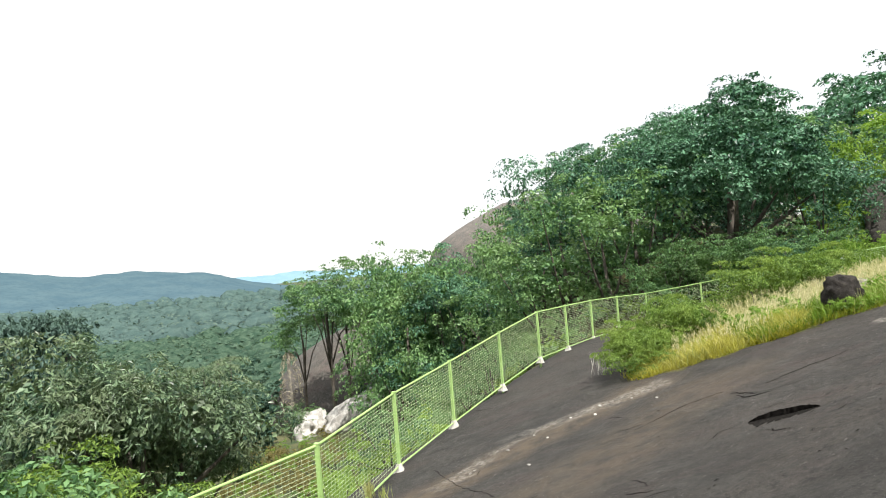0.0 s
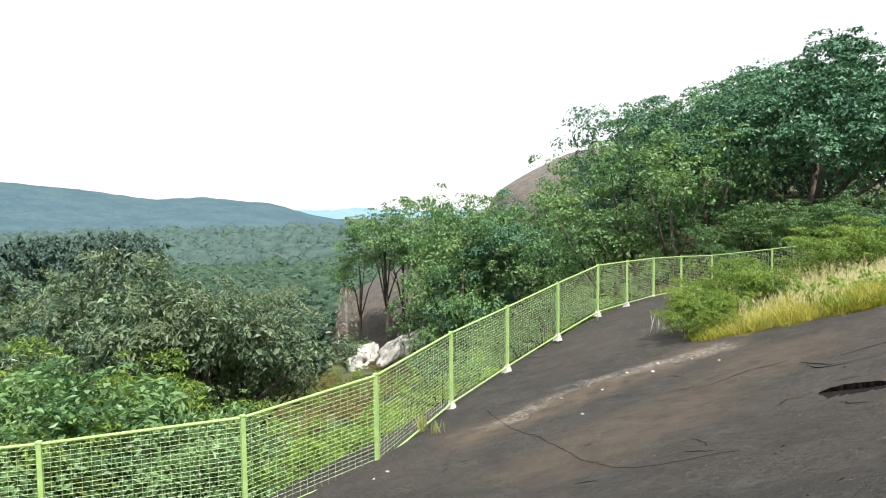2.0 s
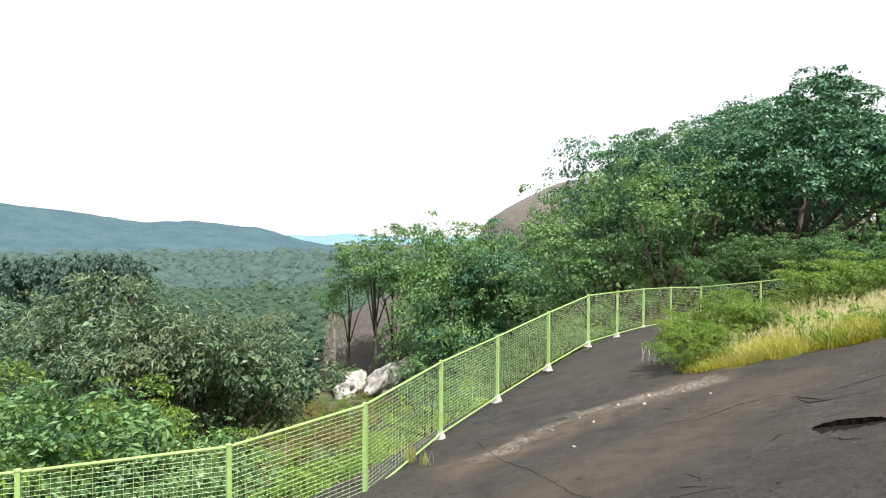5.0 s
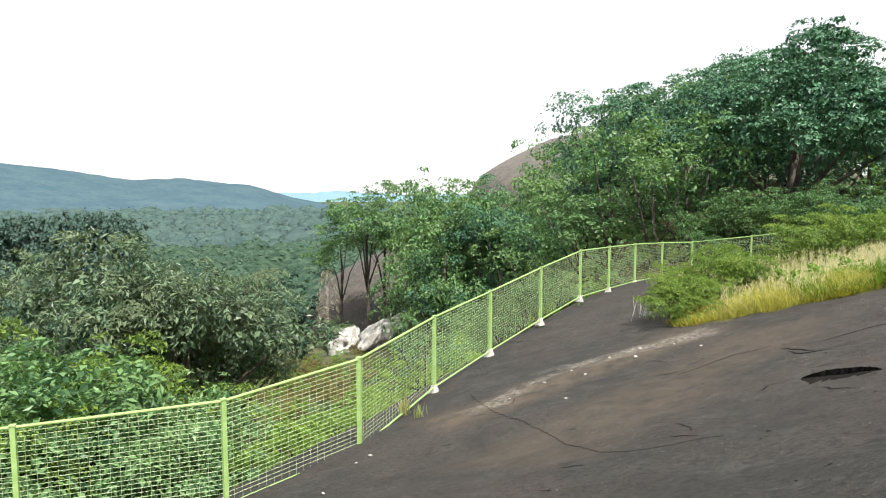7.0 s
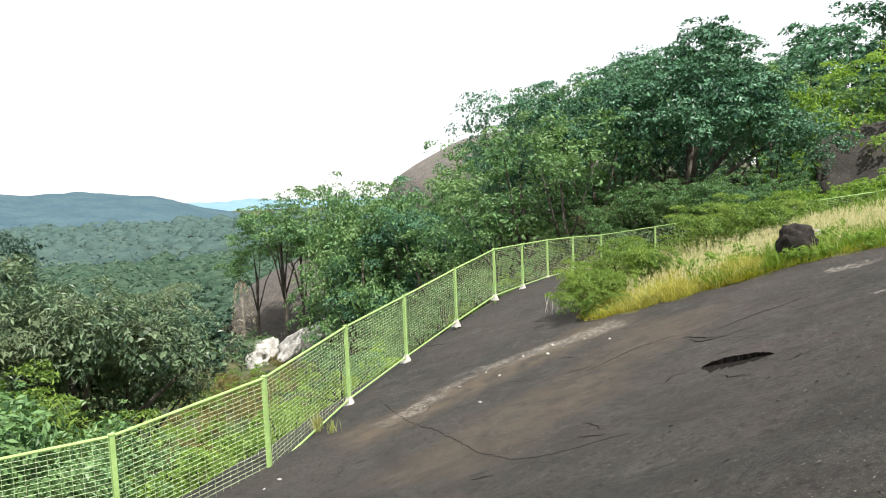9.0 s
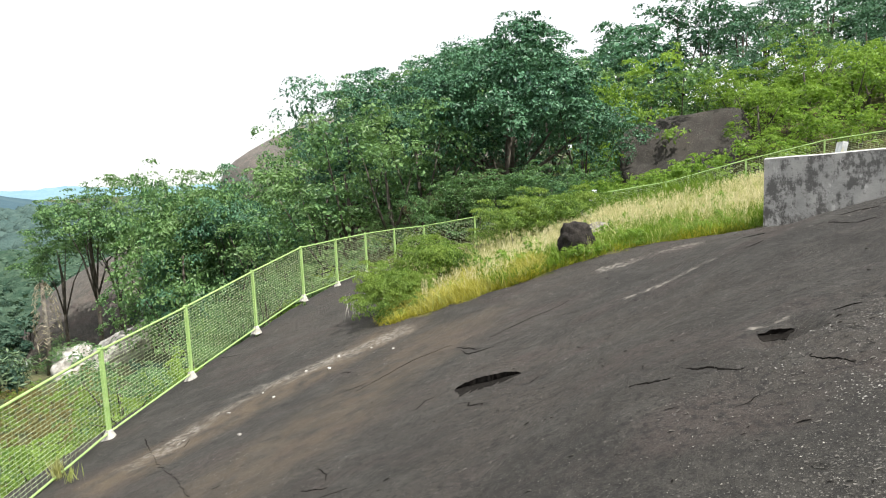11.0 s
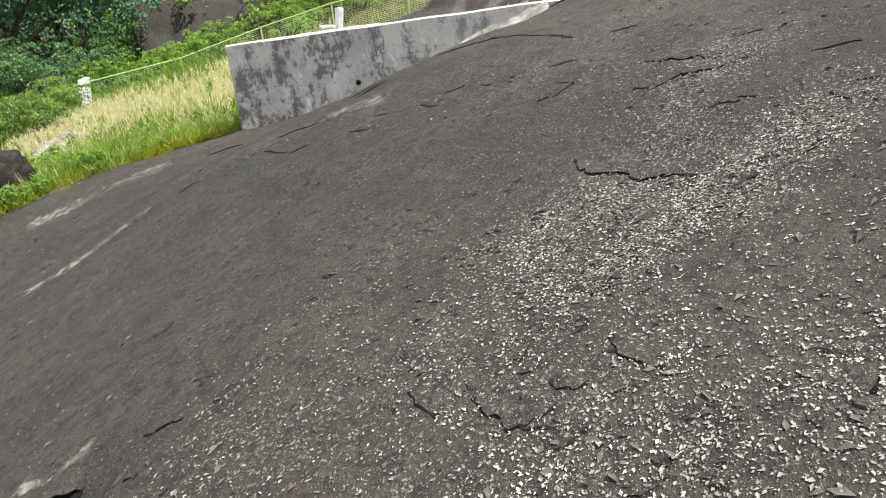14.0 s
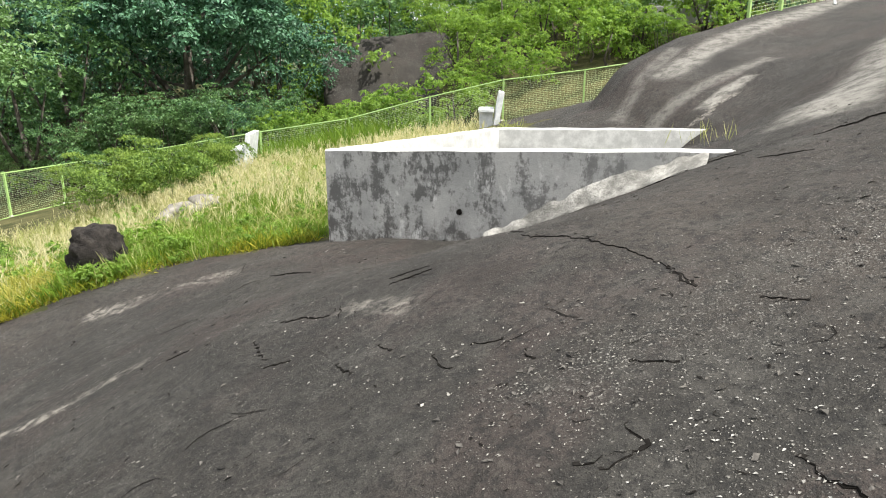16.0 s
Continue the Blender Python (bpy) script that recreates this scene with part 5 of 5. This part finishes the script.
# ---- concrete benches ----
def bench(m):
    ob = tagged(new("bench"), "whitewashed concrete bench with slanting backrest in grass", "bench", "concrete benches")

    def slab_part(name, size, mm):
        bm = bmesh.new()
        box(bm, size, mm, 0.02)
        part(name, bm_mesh(name, bm, WHITEWASH), ob)

    slab_part("seat", (1.5, 0.46, 0.09), pose(0, 0, 0.45))
    slab_part("leg", (0.14, 0.40, 1.0), pose(-0.55, 0, -0.08))
    slab_part("leg", (0.14, 0.40, 1.0), pose(0.55, 0, -0.08))
    slab_part("backrest", (1.5, 0.16, 1.15), pose(0, 0.36, 0.42, -9))
    ob.matrix_basis = m
    return ob


bench(pose(12.8, 26.8, -0.05, 0, 0, -118))
bench(pose(18.5, 20.1, 1.40, 0, 0, -126))


# ---- small building among the trees ----
hut = tagged(new("small_building"), "small white building with faded red roof half hidden by trees", "building")
bm = bmesh.new()
box(bm, (3.6, 3.0, 2.6), pose(0, 0, 1.2), 0.02)
part("wall", bm_mesh("wall", bm, WHITEWASH), hut)
bm = bmesh.new()
box(bm, (5.0, 4.4, 0.16), pose(0, 0, 2.65, 4, 0, 0), 0.02)
part("roof", bm_mesh("roof", bm, ROOF), hut)
for sx in (-2.1, 2.1):
    bm = bmesh.new()
    box(bm, (0.28, 0.28, 2.6), pose(sx, -1.9, 1.25), 0.02)
    part("pillar", bm_mesh("pillar", bm, WHITEWASH), hut)
hx, hy = polar((3.0, 2.0), 52.6, 46)
hut.matrix_basis = pose(hx, hy, 6.4, 0, 0, -45) @ Matrix.Scale(0.9, 4)
bm = bmesh.new()
box(bm, (4.4, 3.8, 4.0), pose(0, 0, 0), 0.05)
tagged(first(new("building_plinth", bm_mesh("building_plinth", bm, CONCRETE)), pose(hx, hy, 4.45, 0, 0, -45)), "pale concrete plinth under the small building", "plinth")


# ---- dead palm and coconut palms ----
def frond(rng, length, droop, mat, az):
    pts = []
    for i in range(9):
        f = i / 8
        pts.append(np.array([math.cos(az) * length * f * (1 - 0.25 * droop * f), math.sin(az) * length * f * (1 - 0.25 * droop * f), length * (0.35 * f * (1 - droop) - droop * 0.95 * f * f)]))
    pts = np.array(pts)
    c, o = [], []
    side = np.array([-math.sin(az), math.cos(az), 0])
    for i in range(60):
        f = rng.uniform(0.1, 1.0)
        p = np.array([np.interp(f * 8, range(9), pts[:, j]) for j in range(3)])
        s = rng.choice([-1, 1])
        w = side * s + np.array([0, 0, -0.7])
        ln = length * 0.22 * (1.1 - abs(f - 0.5))
        c.append(p + w * ln * 0.5)
        o.append(w * 2.5)
    v, q = leaves_np(rng, np.array(c), np.array(o), length * 0.26, 0.10, 0.1, 0.0, 0.5)
    return v, q


def palm(name, label, height, fronds, length, droop, mat, trunk_mat, seed, r=0.17):
    rng = np.random.default_rng(seed)
    ob = tagged(new(name), label, "palm")
    part("trunk", bm_mesh("trunk", tube([(0, 0, -1), (0.15, 0, height * 0.4), (0.1, 0.1, height)], [r * 1.4, r, r * 0.85], 9), trunk_mat, True), ob)
    for i in range(fronds):
        v, q = frond(rng, length, droop * rng.uniform(0.7, 1.2), mat, 2 * math.pi * i / fronds + rng.uniform(-0.2, 0.2))
        part("frond", mesh_np("frond", v + np.array([0.1, 0.1, height]), q, mat), ob)
    return ob


dead = palm("dead_palm", "dead palm trunk with dry hanging fronds", 10.6, 8, 3.2, 2.6, LEAF_STRAW, DEAD, 3, 0.26)
first(dead, pose(-31.0, 83.5, -19.2, 2, 1, 0))
coco = palm("coconut_palm", "coconut palm in the valley below", 11, 15, 4.6, 0.55, LEAF_OLIVE, BARK, 5)
first(coco, at(*polar(EYE, -27.6, 112), 0, 1.0))
for az, d in ((-26.3, 118), (-28.9, 125), (-33.2, 95), (-25.4, 140)):
    again(coco, at(*polar(EYE, az, d), trng.uniform(0, 360), 1.0))


# ---- far woods and hills ----
def far_woods(name, label, n, az0, az1, d0, d1, size, leaves, mats, seed):
    """Tree heads past counting: lumpy domes with loose leaf clumps standing off them."""
    rng = np.random.default_rng(seed)
    bm = bmesh.new()
    bmesh.ops.create_icosphere(bm, subdivisions=2, radius=1)
    tv, tf = np.array([v.co[:] for v in bm.verts]), np.array([[v.index for v in f.verts] for f in bm.faces])
    bm.free()
    keep = tv[:, 2] > -0.45
    tf = tf[keep[tf].all(1)]
    az = np.radians(rng.uniform(az0, az1, n))
    d = np.exp(rng.uniform(math.log(d0), math.log(d1), n))
    x, y = EYE[0] + d * np.sin(az), EYE[1] + d * np.cos(az)
    s = size * np.exp(rng.normal(-0.15, 0.35, n).clip(-0.7, 0.35)) * (0.8 + d / d1 * 0.9)
    base = np.stack([x, y, land(x, y) + s * 0.15], 1)
    jit = 1 + rng.normal(0, 0.13, (n, len(tv), 1))
    v = base[:, None, :] + tv[None] * jit * s[:, None, None] * np.array([1, 1, 0.75])
    f = (np.arange(n) * len(tv))[:, None, None] + tf[None]
    tris = f.reshape(-1, 3)
    dirs = rng.normal(0, 1, (n, leaves, 3))
    dirs[:, :, 2] = np.abs(dirs[:, :, 2])
    dirs /= np.linalg.norm(dirs, axis=2, keepdims=True)
    c = base[:, None, :] + dirs * s[:, None, None] * np.array([1, 1, 0.75]) * rng.uniform(0.95, 1.22, (n, leaves, 1))
    lv, lq = canopy_np(rng, c.reshape(-1, 3), dirs.reshape(-1, 3), 1.0, 0.7, 0.1)
    lv = (lv.reshape(-1, 4, 3) - c.reshape(-1, 1, 3)) * np.repeat(s * 0.22, leaves)[:, None, None] + c.reshape(-1, 1, 3)
    ob = tagged(new(name, mesh_np(name, v.reshape(-1, 3), tris, mats[0], True)), label, "woods", kind="stuff")
    part("leaf_clumps", mesh_np("leaf_clumps", lv.reshape(-1, 3), lq, mats[1]), ob)["kind"] = "stuff"


far_woods("valley_woods", "dense green woods covering the valley", 2300, -58, -8, 125, 420, 4.3, 26, (FOREST, LEAF_FAR), 7)
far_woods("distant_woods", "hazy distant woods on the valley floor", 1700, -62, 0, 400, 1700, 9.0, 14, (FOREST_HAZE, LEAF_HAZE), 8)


def ridge(name, label, az0, az1, d0, d1, heights, mat, seed, rough=6.0):
    """A long hill: its crest height by azimuth, falling to the valley before and behind."""
    n, m = 160, 26
    v = []
    for i in range(n):
        az = az0 + (az1 - az0) * i / (n - 1)
        top = np.interp(az, [h[0] for h in heights], [h[1] for h in heights])
        for j in range(m):
            f = j / (m - 1)
            d = d0 + (d1 - d0) * f
            x, y = d * math.sin(radians(az)), d * math.cos(radians(az))
            s = float(smooth(f / 0.7)) if f < 0.7 else 1 - 0.6 * (f - 0.7) / 0.3
            p = Vector((x / 160, y / 160, seed))
            z = -62 + (top + 62) * s + rough * s * (noise.noise(p) + 0.6 * noise.noise(p * 3) + 0.35 * noise.noise(p * 9))
            v.append((x, y, z))
    idx = np.arange(n * m).reshape(n, m)
    q = np.stack([idx[:-1, :-1], idx[:-1, 1:], idx[1:, 1:], idx[1:, :-1]], -1).reshape(-1, 4)
    tagged(new(name, mesh_np(name, v, q, mat, True)), label, "hill", kind="structure")


ridge("backdrop_hill", "wooded hill across the valley, tinted blue-green with haze", -75, -8, 1100, 2700, [(-75, 130), (-55, 115), (-45, 86), (-40, 62), (-36, 36), (-32, 44), (-27, 26), (-23, -22), (-18, -58), (-8, -60)], HILL, 3.0)
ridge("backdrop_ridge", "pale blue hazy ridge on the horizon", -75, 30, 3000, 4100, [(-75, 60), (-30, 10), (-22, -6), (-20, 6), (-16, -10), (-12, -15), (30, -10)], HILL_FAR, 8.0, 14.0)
